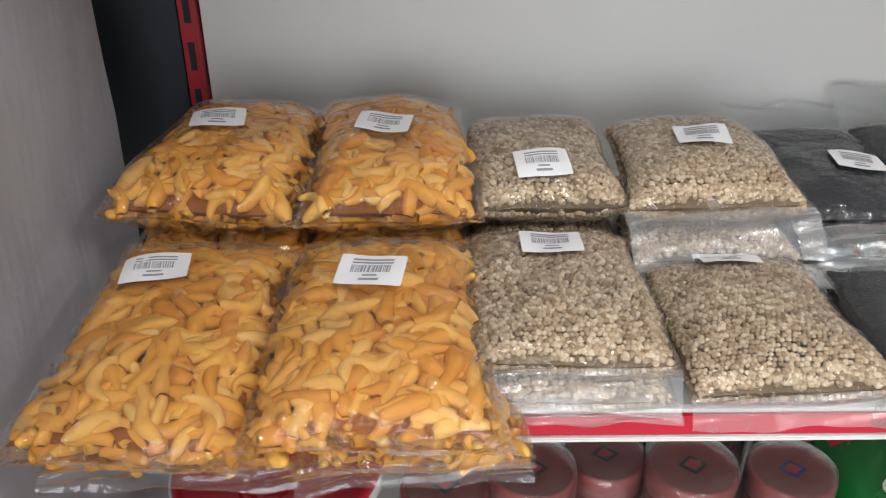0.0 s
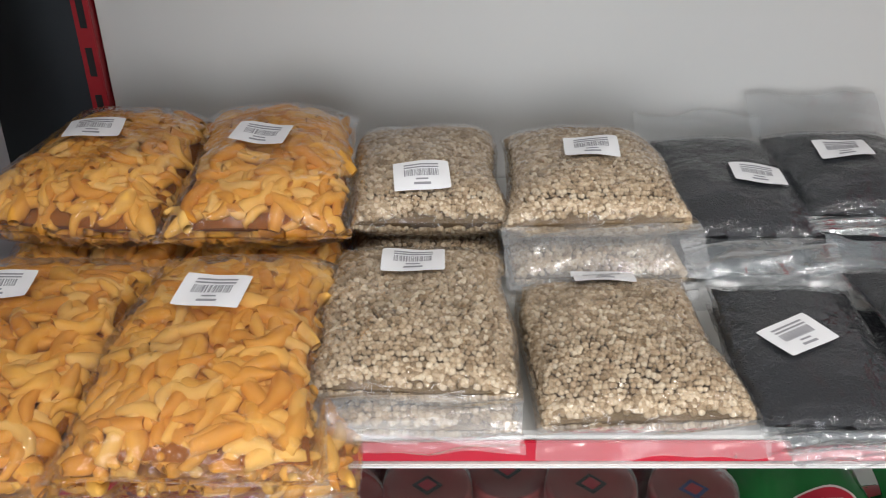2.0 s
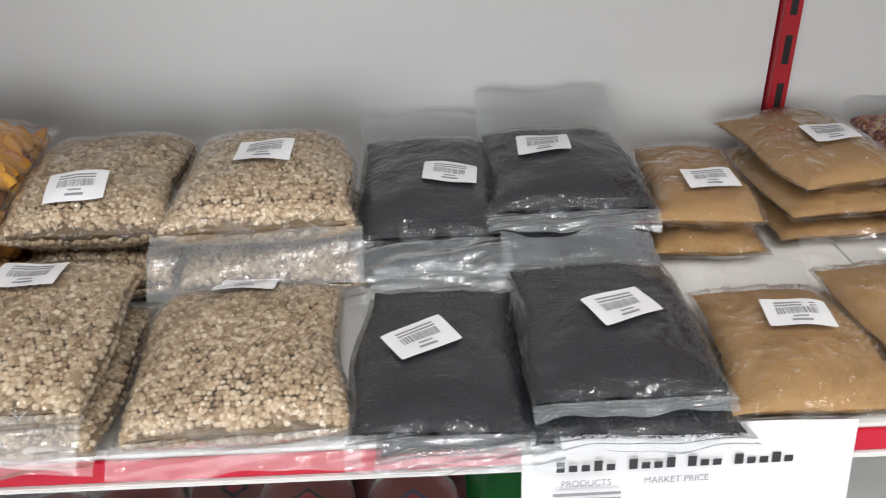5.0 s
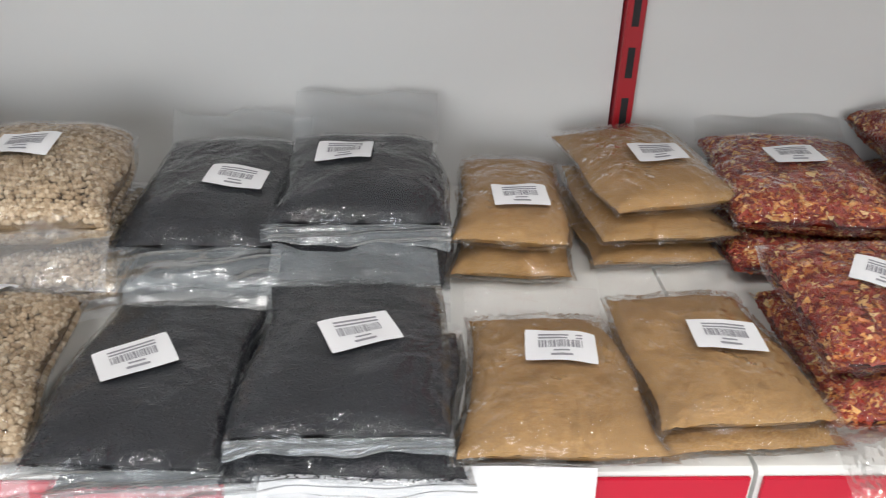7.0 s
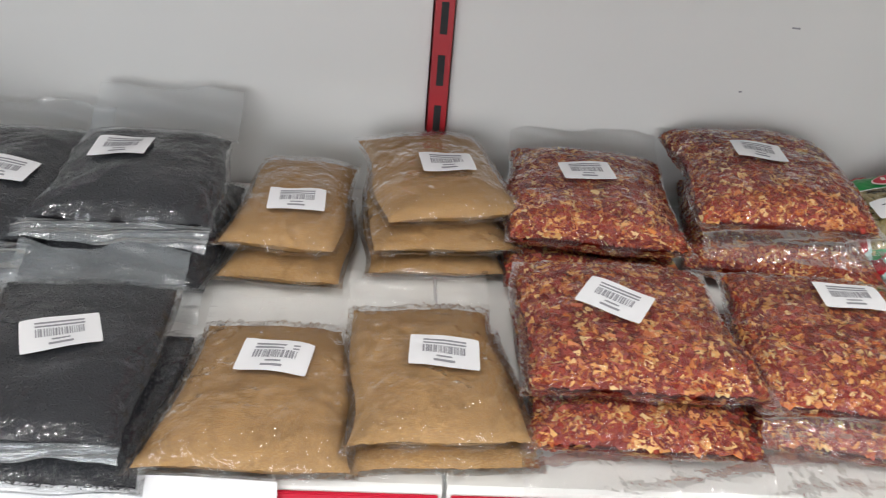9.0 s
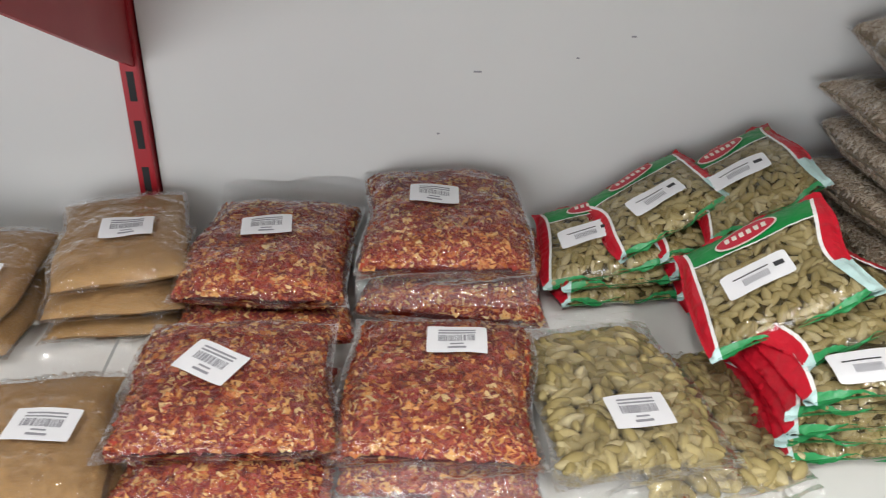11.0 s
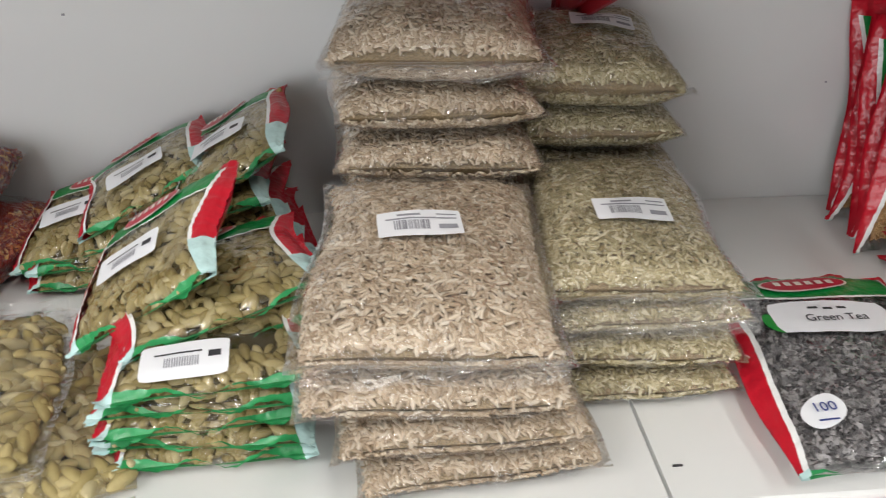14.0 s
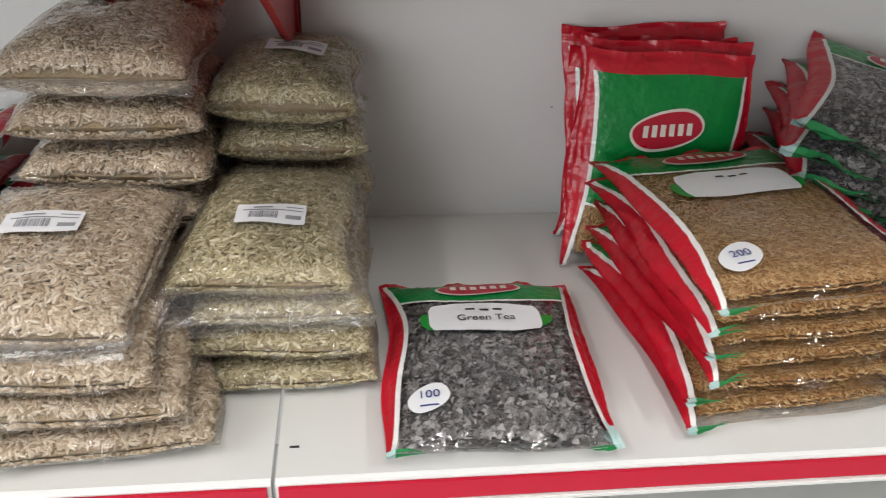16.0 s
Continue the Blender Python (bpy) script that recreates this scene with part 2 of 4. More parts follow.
def lathe(name, profile, material, n=40):
    """A turned shape from (radius, height) pairs."""
    a = np.linspace(0, 2 * np.pi, n, endpoint=False)
    verts = np.concatenate([np.stack([r * np.cos(a), r * np.sin(a), np.full(n, z)], 1) for r, z in profile])
    quads = [[i * n + j, i * n + (j + 1) % n, (i + 1) * n + (j + 1) % n, (i + 1) * n + j] for i in range(len(profile) - 1) for j in range(n)]
    return mesh_from(name, verts, quads, material)


def grain_shape(kind):
    """One grain, lying along x, about one unit long or wide."""
    bm = bmesh.new()
    if kind == "round":
        bmesh.ops.create_icosphere(bm, subdivisions=2, radius=0.5)
    elif kind == "pod":
        bmesh.ops.create_uvsphere(bm, u_segments=8, v_segments=7, radius=0.5)
        for v in bm.verts:
            r = 1.0 - 0.35 * abs(v.co.z * 2) ** 2
            tri = 1 + 0.1 * math.cos(3 * math.atan2(v.co.y, v.co.x))
            v.co = Vector((v.co.z, v.co.x * 0.46 * r * tri, v.co.y * 0.46 * r * tri))
    elif kind == "spindle":
        bmesh.ops.create_uvsphere(bm, u_segments=5, v_segments=5, radius=0.5)
        for v in bm.verts:
            v.co = Vector((v.co.z, v.co.x * 0.34 + 0.12 * v.co.z ** 2, v.co.y * 0.30))
    elif kind == "flake":
        bmesh.ops.create_grid(bm, x_segments=2, y_segments=1, size=0.5)
        for v in bm.verts:
            v.co = Vector((v.co.x, v.co.y * (0.85 - 0.4 * v.co.x), 0.5 * v.co.x ** 2 + 0.15 * v.co.y))
    elif kind == "curl":
        bmesh.ops.create_grid(bm, x_segments=4, y_segments=1, size=0.5)
        for v in bm.verts:
            v.co = Vector((v.co.x, v.co.y * 0.35 + 0.6 * v.co.x ** 2, 0.3 * math.sin(v.co.x * 5) * v.co.y))
    bmesh.ops.triangulate(bm, faces=bm.faces)
    bm.verts.index_update()
    v = np.array([tuple(q.co) for q in bm.verts])
    f = np.array([[q.index for q in p.verts] for p in bm.faces])
    bm.free()
    return v, f


def finger_shapes(rng, count=14):
    """Crooked, knobbly turmeric fingers about one unit long."""
    shapes = []
    for _ in range(count):
        n, s = 12, 9
        bend, knob, ph = rng.uniform(-2.0, 2.0), rng.uniform(0.06, 0.24), rng.uniform(0, 6)
        verts, faces = [], []
        for i in range(n):
            t = i / (n - 1)
            r = 0.20 * (math.sin(math.pi * (0.08 + 0.86 * t)) ** 0.45) * (1 + knob * math.sin(7 * t + ph)) * (1.12 - 0.35 * t)
            cx, cy = t - 0.5, bend * 0.55 * (t - 0.5) ** 2 + 0.03 * math.sin(6 * t + ph)
            for j in range(s):
                a = 2 * math.pi * j / s
                verts.append((cx, cy + r * math.cos(a), r * math.sin(a)))
        for i in range(n - 1):
            for j in range(s):
                a, b = i * s + j, i * s + (j + 1) % s
                faces += [(a, b, b + s), (a, b + s, a + s)]
        for base in (0, (n - 1) * s):
            faces += [(base, base + j, base + j + 1) for j in range(1, s - 1)]
        shapes.append((np.array(verts), np.array(faces)))
    return shapes


SHAPES = {k: [grain_shape(k)] for k in ("round", "pod", "spindle", "flake", "curl")}
SHAPES["finger"] = finger_shapes(np.random.default_rng(5))


class Pillow:
    """The shape of a filled bag: wf and wb wide at front and back, l long and h thick, lying on its back at z = 0."""

    def __init__(self, wf, wb, l, h, seed, lump=0.10, p=3.4, q=0.5):
        self.q = q
        self.wf, self.wb, self.l, self.h, self.seed, self.lump, self.p = wf, wb, l, h, seed * 3.7, lump, p

    def at(self, u, v, side=1, grow=0.0):
        u, v = np.asarray(u, float), np.asarray(v, float)
        cu, cv = np.clip(np.abs(u), 0, 1), np.clip(np.abs(v), 0, 1)
        w = self.wf + (self.wb - self.wf) * (v + 1) / 2
        s = self.seed
        bow = 1 + 0.018 * np.sin(5 * v + s) + 0.02 * cv ** 8
        x = u * w / 2 * bow + 0.003 * np.sin(3 * v + 2 * s)
        y = v * self.l / 2 * (1 + 0.014 * np.sin(4 * u + 1.7 * s) + 0.02 * cu ** 8)
        full = ((1 - cu ** self.p) * (1 - cv ** self.p)) ** self.q
        lumps = 1 + self.lump * (np.sin(4.1 * u + s) * np.sin(3.3 * v + 2 * s) + 0.6 * np.sin(7.3 * u - 5.1 * v + s))
        th = self.h / 2 * full
        z = self.h / 2 + (th * lumps if side > 0 else -th)
        z = z + side * grow * (0.15 + 0.85 * full)
        return np.stack([x * (1 + grow / 0.14), y * (1 + grow / 0.14), z], -1)

    def grid(self, nu, nv, ext=0.0, grow=0.0, wrinkle=0.0):
        us, vs = np.linspace(-1 - ext, 1 + ext, nu), np.linspace(-1 - ext * 0.8, 1 + ext * 0.8, nv)
        u, v = np.meshgrid(us, vs)
        top, bot = self.at(u, v, 1, grow), self.at(u, v, -1, grow)
        if wrinkle:
            s = self.seed
            ridge = np.sin(31 * u + 9 * np.sin(5 * v + s)) * np.sin(23 * v + 7 * np.sin(4 * u + s))
            rim = np.clip(np.maximum(np.abs(u), np.abs(v)), 0, 1) ** 4
            top[..., 2] += wrinkle * ridge * (0.3 + rim)
            top[..., 2] += np.where(np.abs(v) > 1, 0.004 * np.sin(9 * u + s), 0)
        verts = np.concatenate([top.reshape(-1, 3), bot.reshape(-1, 3)])
        i, j = np.meshgrid(np.arange(nv - 1), np.arange(nu - 1), indexing="ij")
        a = (i * nu + j).ravel()
        q = np.stack([a, a + 1, a + nu + 1, a + nu], 1)
        uv = np.stack([u.ravel(), v.ravel()], 1) / 2 / (1 + ext) + 0.5
        return verts, np.concatenate([q, (q + nu * nv)[:, ::-1]]), np.concatenate([uv, uv])


def scatter(pil, kind, size, pitch, rng, material, name, hidden=False, sink=0.25, aspect=1.0, rim=0.97, tumble=0.35):
    """Grains spread over the skin of a bag's filling."""
    pts = []
    jit = 0.42 if kind == "round" else 0.7
    for side in (1, -1):
        nu, nv = max(2, int(pil.wf / pitch)), max(2, int(pil.l / (pitch * aspect)))
        u, v = np.meshgrid((np.arange(nu) + 0.5) / nu * 2 - 1, (np.arange(nv) + 0.5) / nv * 2 - 1)
        u = u + (np.arange(nv) % 2)[:, None] / nu
        u, v = (u + rng.uniform(-jit, jit, u.shape) / nu).ravel(), (v + rng.uniform(-jit, jit, v.shape) / nv).ravel()
        keep = (np.abs(u) < rim) & (np.abs(v) < rim)
        if side < 0:
            keep &= (v < -0.72) | (np.abs(u) > 0.78)
        elif hidden:
            keep &= (v < -0.55) | (np.abs(u) > 0.7)
        pts.append((u[keep], v[keep], side))
    # more pieces where the skin turns down steeply at the rim
    for axis in (0, 1, 2) if kind != "finger" else ():
        k = int((pil.l if axis else pil.wf) / pitch * pil.h / pitch * 0.55)
        a, b = rng.uniform(-rim, rim, k), rng.uniform(0.86, 0.985, k)
        pair = (a, -b) if axis == 0 else (b, a) if axis == 1 else (-b, a)
        pts += [(pair[0], pair[1], 1), (pair[0], pair[1], -1)]
    V, F, base = [], [], 0
    shapes = SHAPES[kind]
    for u, v, side in pts:
        if not len(u):
            continue
        e = 0.01
        c = pil.at(u, v, side)
        tu, tv = pil.at(u + e, v, side) - pil.at(u - e, v, side), pil.at(u, v + e, side) - pil.at(u, v - e, side)
        nrm = np.cross(tu, tv) * side
        nrm /= np.linalg.norm(nrm, axis=1, keepdims=True) + 1e-12
        tu /= np.linalg.norm(tu, axis=1, keepdims=True) + 1e-12
        nrm = nrm + rng.normal(0, tumble * (0.3 if kind == "finger" else 1), nrm.shape) * 0.5
        nrm /= np.linalg.norm(nrm, axis=1, keepdims=True)
        tu = tu - (tu * nrm).sum(1, keepdims=True) * nrm
        tu /= np.linalg.norm(tu, axis=1, keepdims=True) + 1e-12
        tw = np.cross(nrm, tu)
        ang = rng.uniform(0, 2 * np.pi, len(u))[:, None]
        ax, ay = tu * np.cos(ang) + tw * np.sin(ang), -tu * np.sin(ang) + tw * np.cos(ang)
        sz = size * rng.uniform(0.72, 1.25, len(u))
        which = rng.integers(0, len(shapes), len(u))
        depth = rng.uniform(-sink, 0, len(u)) * size - size * dict(finger=0.06, round=0.3, pod=0.06, spindle=0.06).get(kind, 0.05)
        c = c + nrm * depth[:, None]
        for w, (sv, sf) in enumerate(shapes):
            m = which == w
            k = int(m.sum())
            if not k:
                continue
            s = sz[m][:, None, None]
            p = c[m][:, None] + s * (sv[None, :, 0:1] * ax[m][:, None] + sv[None, :, 1:2] * ay[m][:, None] + sv[None, :, 2:3] * nrm[m][:, None])
            V.append(p.reshape(-1, 3))
            F.append((sf[None] + (np.arange(k) * len(sv))[:, None, None] + base).reshape(-1, 3))
            base += k * len(sv)
    return mesh_from(name, np.concatenate(V), np.concatenate(F), material, kind not in ("flake", "curl"))


def flap_mesh(name, pil, end, length, material, drop, seed, lift=0.0):
    """The loose end of a bag: a creased sheet that leaves the seam and hangs or stands."""
    nu, nv = 34, 14
    u, s = np.meshgrid(np.linspace(-1.04, 1.04, nu), np.linspace(0, 1, nv))
    b = pil.at(u, np.full_like(u, 1.0 * end), 1)
    wav = np.sin(5 * u + seed) + 0.5 * np.sin(11 * u + 2 * seed)
    b[..., 0] *= 1 + 0.03 * s * np.sin(seed * 2)
    b[..., 1] += end * length * s * (1 - 0.25 * abs(drop)) * (1 + 0.07 * np.sin(2.2 * u + seed))
    b[..., 2] += length * (lift * s - drop * s ** 2) + 0.0022 * s * wav + 0.0012 * np.sin(13 * s + 4 * u)
    i, j = np.meshgrid(np.arange(nv - 1), np.arange(nu - 1), indexing="ij")
    a = (i * nu + j).ravel()
    return mesh_from(name, b.reshape(-1, 3), np.stack([a, a + 1, a + nu + 1, a + nu], 1), material)


def decal(name, pil, cx, cy, rot, shape, material, lift, parent, label=""):
    """A thin printed piece that follows the bag's skin. shape: corner points of its cells, (n, m, 2), in metres."""
    pts = np.asarray(shape, float)
    n, m = pts.shape[:2]
    c, s = math.cos(rot), math.sin(rot)
    x, y = cx + pts[..., 0] * c - pts[..., 1] * s, cy + pts[..., 0] * s + pts[..., 1] * c
    v = np.clip(y / (pil.l / 2), -0.97, 0.97)
    w = pil.wf + (pil.wb - pil.wf) * (v + 1) / 2
    z = pil.at(np.clip(x / (w / 2), -0.97, 0.97), v, 1)[..., 2] + lift
    top = np.stack([x, y, z], -1).reshape(-1, 3)
    i, j = np.meshgrid(np.arange(n - 1), np.arange(m - 1), indexing="ij")
    a = (i * m + j).ravel()
    q = np.stack([a, a + m, a + m + 1, a + 1], 1)
    return part(name, mesh_from(name, top, q, material, True), parent, label)


def rect(w, h, n=9, m=7, x=0.0, y=0.0, round_=0.0):
    a, b = np.meshgrid(np.linspace(-1, 1, n), np.linspace(-1, 1, m), indexing="ij")
    if round_:
        k = np.clip((np.abs(a) + np.abs(b) - (2 - round_)) / round_, 0, 1) * 0.5 * round_
        a, b = a - np.sign(a) * k * 0.6 * h / w, b - np.sign(b) * k * 0.6
    return np.stack([a * w / 2 + x, b * h / 2 + y], -1)


def oval(w, h):
    t, r = np.meshgrid(np.linspace(0, 2 * np.pi, 33), np.linspace(0, 1, 6))
    q = np.stack([r * np.cos(t), r * np.sin(t)], -1)
    return np.stack([np.sign(q[..., 0]) * np.abs(q[..., 0]) ** 0.9 * w / 2, q[..., 1] * h / 2 + 0.12 * h * np.sin(2 * q[..., 0])], -1)


def bars(pil, cx, cy, rot, spans, lift, material, name, parent):
    """Printed bars on a label: (x, y, width, height) each."""
    V, F = [], []
    c, s = math.cos(rot), math.sin(rot)
    for x, y, w, h in spans:
        cell = rect(w, h, 3, 2, x, y)
        px, py = cx + cell[..., 0] * c - cell[..., 1] * s, cy + cell[..., 0] * s + cell[..., 1] * c
        v = np.clip(py / (pil.l / 2), -0.97, 0.97)
        wd = pil.wf + (pil.wb - pil.wf) * (v + 1) / 2
        z = pil.at(np.clip(px / (wd / 2), -0.97, 0.97), v, 1)[..., 2] + lift
        b = len(V) * 6
        V.append(np.stack([px, py, z], -1).reshape(-1, 3))
        F += [[b, b + 2, b + 3, b + 1], [b + 2, b + 4, b + 5, b + 3]]
    tagged(part(name, mesh_from(name, np.concatenate(V), F, material, False), parent), kind="stuff")


def sticker(bag, pil, world_xy, turn, rng, w=0.040, h=0.027, lift=0.0045, wide=False):
    """A white price label with a barcode and lines of small print."""
    q = bag.matrix_world.inverted() @ Vector((world_xy[0], world_xy[1], bag.matrix_world.translation.z))
    rot = radians(turn)
    lab = decal("price_label", pil, q.x, q.y, rot, rect(w, h, 11, 9, 0, 0, 0.06), M["paper"], lift, bag, "white paper price label with a printed barcode")
    spans, x = [], -0.30 * w
    while x < (0.12 if wide else 0.3) * w:
        b = rng.choice([0.0005, 0.0008, 0.0012])
        spans.append((x, -0.10 * h if wide else 0.02 * h, b, (0.36 if wide else 0.24) * h))
        x += b + rng.choice([0.0005, 0.0008])
    bars(pil, q.x, q.y, rot, spans, lift + 0.0004, M["greyink"], "barcode", lab)
    lines = [(0, 0.32 * h, 0.62 * w, 0.055 * h), (0, 0.215 * h, 0.62 * w, 0.05 * h), (0, -0.2 * h, 0.22 * w, 0.05 * h), (0, -0.33 * h, 0.3 * w, 0.07 * h)]
    if wide:
        lines = [(-0.12 * w, 0.3 * h, 0.28 * w, 0.08 * h), (-0.1 * w, 0.16 * h, 0.6 * w, 0.06 * h), (0.33 * w, 0.3 * h, 0.24 * w, 0.05 * h), (0.33 * w, 0.15 * h, 0.24 * w, 0.05 * h), (0.33 * w, -0.18 * h, 0.22 * w, 0.18 * h)]
    bars(pil, q.x, q.y, rot, lines, lift + 0.0004, M["greyink"], "small_print", lab)


KINDS = dict(
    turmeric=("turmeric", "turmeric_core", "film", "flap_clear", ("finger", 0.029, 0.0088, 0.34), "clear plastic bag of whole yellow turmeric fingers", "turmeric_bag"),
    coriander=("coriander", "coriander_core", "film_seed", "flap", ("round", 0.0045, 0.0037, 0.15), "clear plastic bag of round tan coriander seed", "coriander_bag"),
    nigella=("nigella_grain", "nigella", "film_black", "flap_black", ("spindle", 0.0030, 0.0038, 0.1), "milky plastic bag of fine black seed", "black_seed_bag"),
    brown=("brown", "brown", "film_brown", "flap_clear", None, "tight clear plastic bag of light brown spice powder", "brown_powder_bag"),
    chilli=("chilli", "chilli_core", "film", "flap_clear", ("flake", 0.0066, 0.0025, 0.2), "clear plastic bag of crushed red chilli flakes", "chilli_flake_bag"),
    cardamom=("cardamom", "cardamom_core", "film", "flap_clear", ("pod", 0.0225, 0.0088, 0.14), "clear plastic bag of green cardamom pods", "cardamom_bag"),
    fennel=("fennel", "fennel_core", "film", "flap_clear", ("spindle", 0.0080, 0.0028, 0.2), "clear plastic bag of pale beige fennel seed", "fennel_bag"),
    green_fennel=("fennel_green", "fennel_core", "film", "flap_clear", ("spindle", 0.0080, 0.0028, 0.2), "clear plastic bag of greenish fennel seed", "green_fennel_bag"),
)
SEED = [0]


def food_bag(kind, cx, cy, z0, wf, wb, l, h, yaw=0, rx=0, ry=0, label_at=None, turn=0, front=0.0, fdrop=0.5, back=0.0, blift=0.6, hidden=False, extra="", wide=False, ext=0.025):
    """A sealed bag: filling, film, loose ends and its price label."""
    SEED[0] += 1
    rng = np.random.default_rng(SEED[0] * 17)
    grain, core, skin, loose, spread, words, name = KINDS[kind]
    bag = thing(name, pose(cx, cy, z0, rx, ry, yaw), words + (" " + extra if extra else " on a stack"), "spice bag", kind + " bags on the shelf")
    bpy.context.view_layer.update()
    pil = Pillow(wf, wb, l, h, SEED[0], 0.06, 3.4 if kind not in ("brown", "nigella") else 3.0, 0.5 if kind not in ("brown", "nigella") else 0.52)
    thin = dict(turmeric=0.5, cardamom=0.2, coriander=0.76, fennel=0.82, green_fennel=0.82, chilli=0.88).get(kind, 0.96)
    side = 0.94 if kind in ("turmeric", "cardamom") else 0.972
    inner = Pillow(wf * side, wb * side, l * side, h * thin, SEED[0], pil.lump, pil.p, pil.q)
    v, q, uv = inner.grid(36, 40, 0, 0, 0.0007 if spread is None or kind == "nigella" else 0)
    v[:, 2] += h * (1 - thin) / 2
    # this dark core paints the shade between turmeric, coriander, fennel and cardamom pieces
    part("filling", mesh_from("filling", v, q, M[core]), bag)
    if spread:
        shape, size, pitch, sink = spread
        if hidden and kind in ("coriander", "fennel", "green_fennel"):
            pitch *= 1.1
        tagged(part("loose_" + kind.replace("green_", ""), scatter(pil, shape, size, pitch, rng, M[grain], "loose_" + kind, hidden, sink, 1.0, 0.94 if shape == "finger" else 0.96), bag), kind="stuff")
    v, q, uv = pil.grid(52, 56, ext, 0.0030 if kind != "turmeric" else 0.0065, 0.0022 if kind == "brown" else 0.0016)
    part("film", mesh_from("film", v, q, M[skin], True, uv), bag, "thin glossy see-through plastic film")
    if front:
        part("loose_end", flap_mesh("loose_end", pil, -1, front, M[loose], fdrop, SEED[0] * 1.3), bag, "flat creased empty end of the bag")
    if back:
        part("loose_end", flap_mesh("loose_end", pil, 1, back, M[loose], -0.1, SEED[0] * 1.9, blift), bag, "flat creased empty end of the bag")
    if label_at:
        lift = 0.0056 if kind != "turmeric" else 0.0095
        sticker(bag, pil, label_at, turn - yaw, rng, 0.054 if wide else 0.047, 0.028 if wide else 0.034, lift, wide)
    return bag


def packet(kind, m, w, l, h, words, name, group, tall=False, hidden=False, stand=False, label_at=None, plate=False, badge=""):
    """A printed retail packet with a see-through window: filling, printed film, logo and labels."""
    SEED[0] += 1
    rng = np.random.default_rng(SEED[0] * 17)
    bag = thing(name, m, words, "food packet", group)
    bpy.context.view_layer.update()
    pil = Pillow(w, w, l, h, SEED[0], 0.06, 3.2)
    inner = Pillow(w * 0.93, w * 0.93, l * 0.95, h * 0.94, SEED[0], 0.06, 3.2)
    core = Pillow(w * 0.9, w * 0.9, l * 0.92, h * 0.7, SEED[0], 0.06, 3.2)
    v, q, uv = core.grid(30, 30)
    v[:, 2] += h * 0.15
    # in cardamom packets the core's dark colour is painted shade between pods
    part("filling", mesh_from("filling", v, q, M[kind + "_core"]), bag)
    shape, size, pitch = dict(cardamom=("pod", 0.016, 0.0075), wheat=("spindle", 0.0056, 0.0028), tea=("curl", 0.012, 0.0033))[kind]
    tagged(part("loose_" + kind, scatter(inner, shape, size, pitch, rng, M[kind], "loose_" + kind, hidden, 0.12, 1.0, 0.94), bag), kind="stuff")
    v, q, uv = pil.grid(56, 56, 0.05, 0.003, 0.0009)
    part("printed_film", mesh_from("printed_film", v, q, M["printed_stand" if stand else "printed_tall" if tall else "printed"], True, uv), bag, "printed film, red sides, green head and clear window")
    if not hidden:
        ly = l * (0.17 if stand else 0.385 if tall else 0.33)
        lw, lh = (w * 0.44, l * 0.17) if stand else (w * 0.46, l * 0.10) if tall else (w * 0.42, l * 0.16)
        decal("logo_rim", pil, 0, ly, 0, oval(lw * 1.07, lh * 1.16), M["logo_rim"], 0.0050, bag)
        logo = decal("logo", pil, 0, ly, 0, oval(lw, lh), M["logo_red"], 0.0055, bag, "red oval logo with a pale rim")
        bars(pil, 0, ly, 0, [((k - 2.5) * lw * 0.125, lh * 0.035 * (k - 2.5) * 0.6, lw * 0.075, lh * 0.34) for k in range(6)], 0.0061, M["logo_rim"], "logo_bar", logo)
        for sx in (-1, 1) if tall else ():
            decal("leaf_print", pil, sx * w * 0.30, l * 0.12, sx * -0.6, oval(w * 0.09, l * 0.11), M["green"], 0.0048, bag)
    if plate:
        pl = decal("name_plate", pil, 0, l * 0.145, 0, rect(w * 0.60, l * 0.20, 13, 11, 0, 0, 0.5), M["paper"], 0.0052, bag, "white name plate with dark lettering")
        bars(pil, 0, l * 0.145, 0, [(-0.012 * k, l * 0.042 + 0.0015 * (k % 2), 0.008, 0.0028) for k in (-1, 0, 1)], 0.0058, M["ink"], "script_line", pl)
        if plate is not True:
            data = bpy.data.curves.new("plate_lettering", "FONT")
            data.body, data.size, data.align_x, data.align_y, data.extrude = plate, 0.0115, "CENTER", "CENTER", 0.0001
            data.materials.append(M["ink"])
            t = new("lettering", data)
            t.parent = pl
            z = float(pil.at(0, 0.28, 1)[2]) + 0.0075
            t.matrix_local = pose(0, l * 0.118, z, 2)
    if badge:
        bd = decal("weight_badge", pil, -w * 0.34, -l * 0.33, 0, oval(w * 0.2, w * 0.2) * np.array([1, 0.85]), M["paper"], 0.0052, bag, "round white weight badge")
        data = bpy.data.curves.new("badge_number", "FONT")
        data.body, data.size, data.align_x, data.align_y, data.extrude = badge, 0.0115, "CENTER", "CENTER", 0.0001
        data.materials.append(M["bluemark"])
        t = new("number", data)
        t.parent = bd
        side_z = [float(pil.at(-0.68, vv, 1)[2]) for vv in (-0.70, -0.62)]
        t.matrix_local = pose(-w * 0.34, -l * 0.325, max(side_z) + 0.0068, math.degrees(math.atan2(side_z[1] - side_z[0], 0.04 * l)) * 0.6, -6)
        bars(pil, -w * 0.34, -l * 0.33, 0, [(0, -0.0085, 0.014, 0.0015)], 0.0058, M["bluemark"], "weight_print", bd)
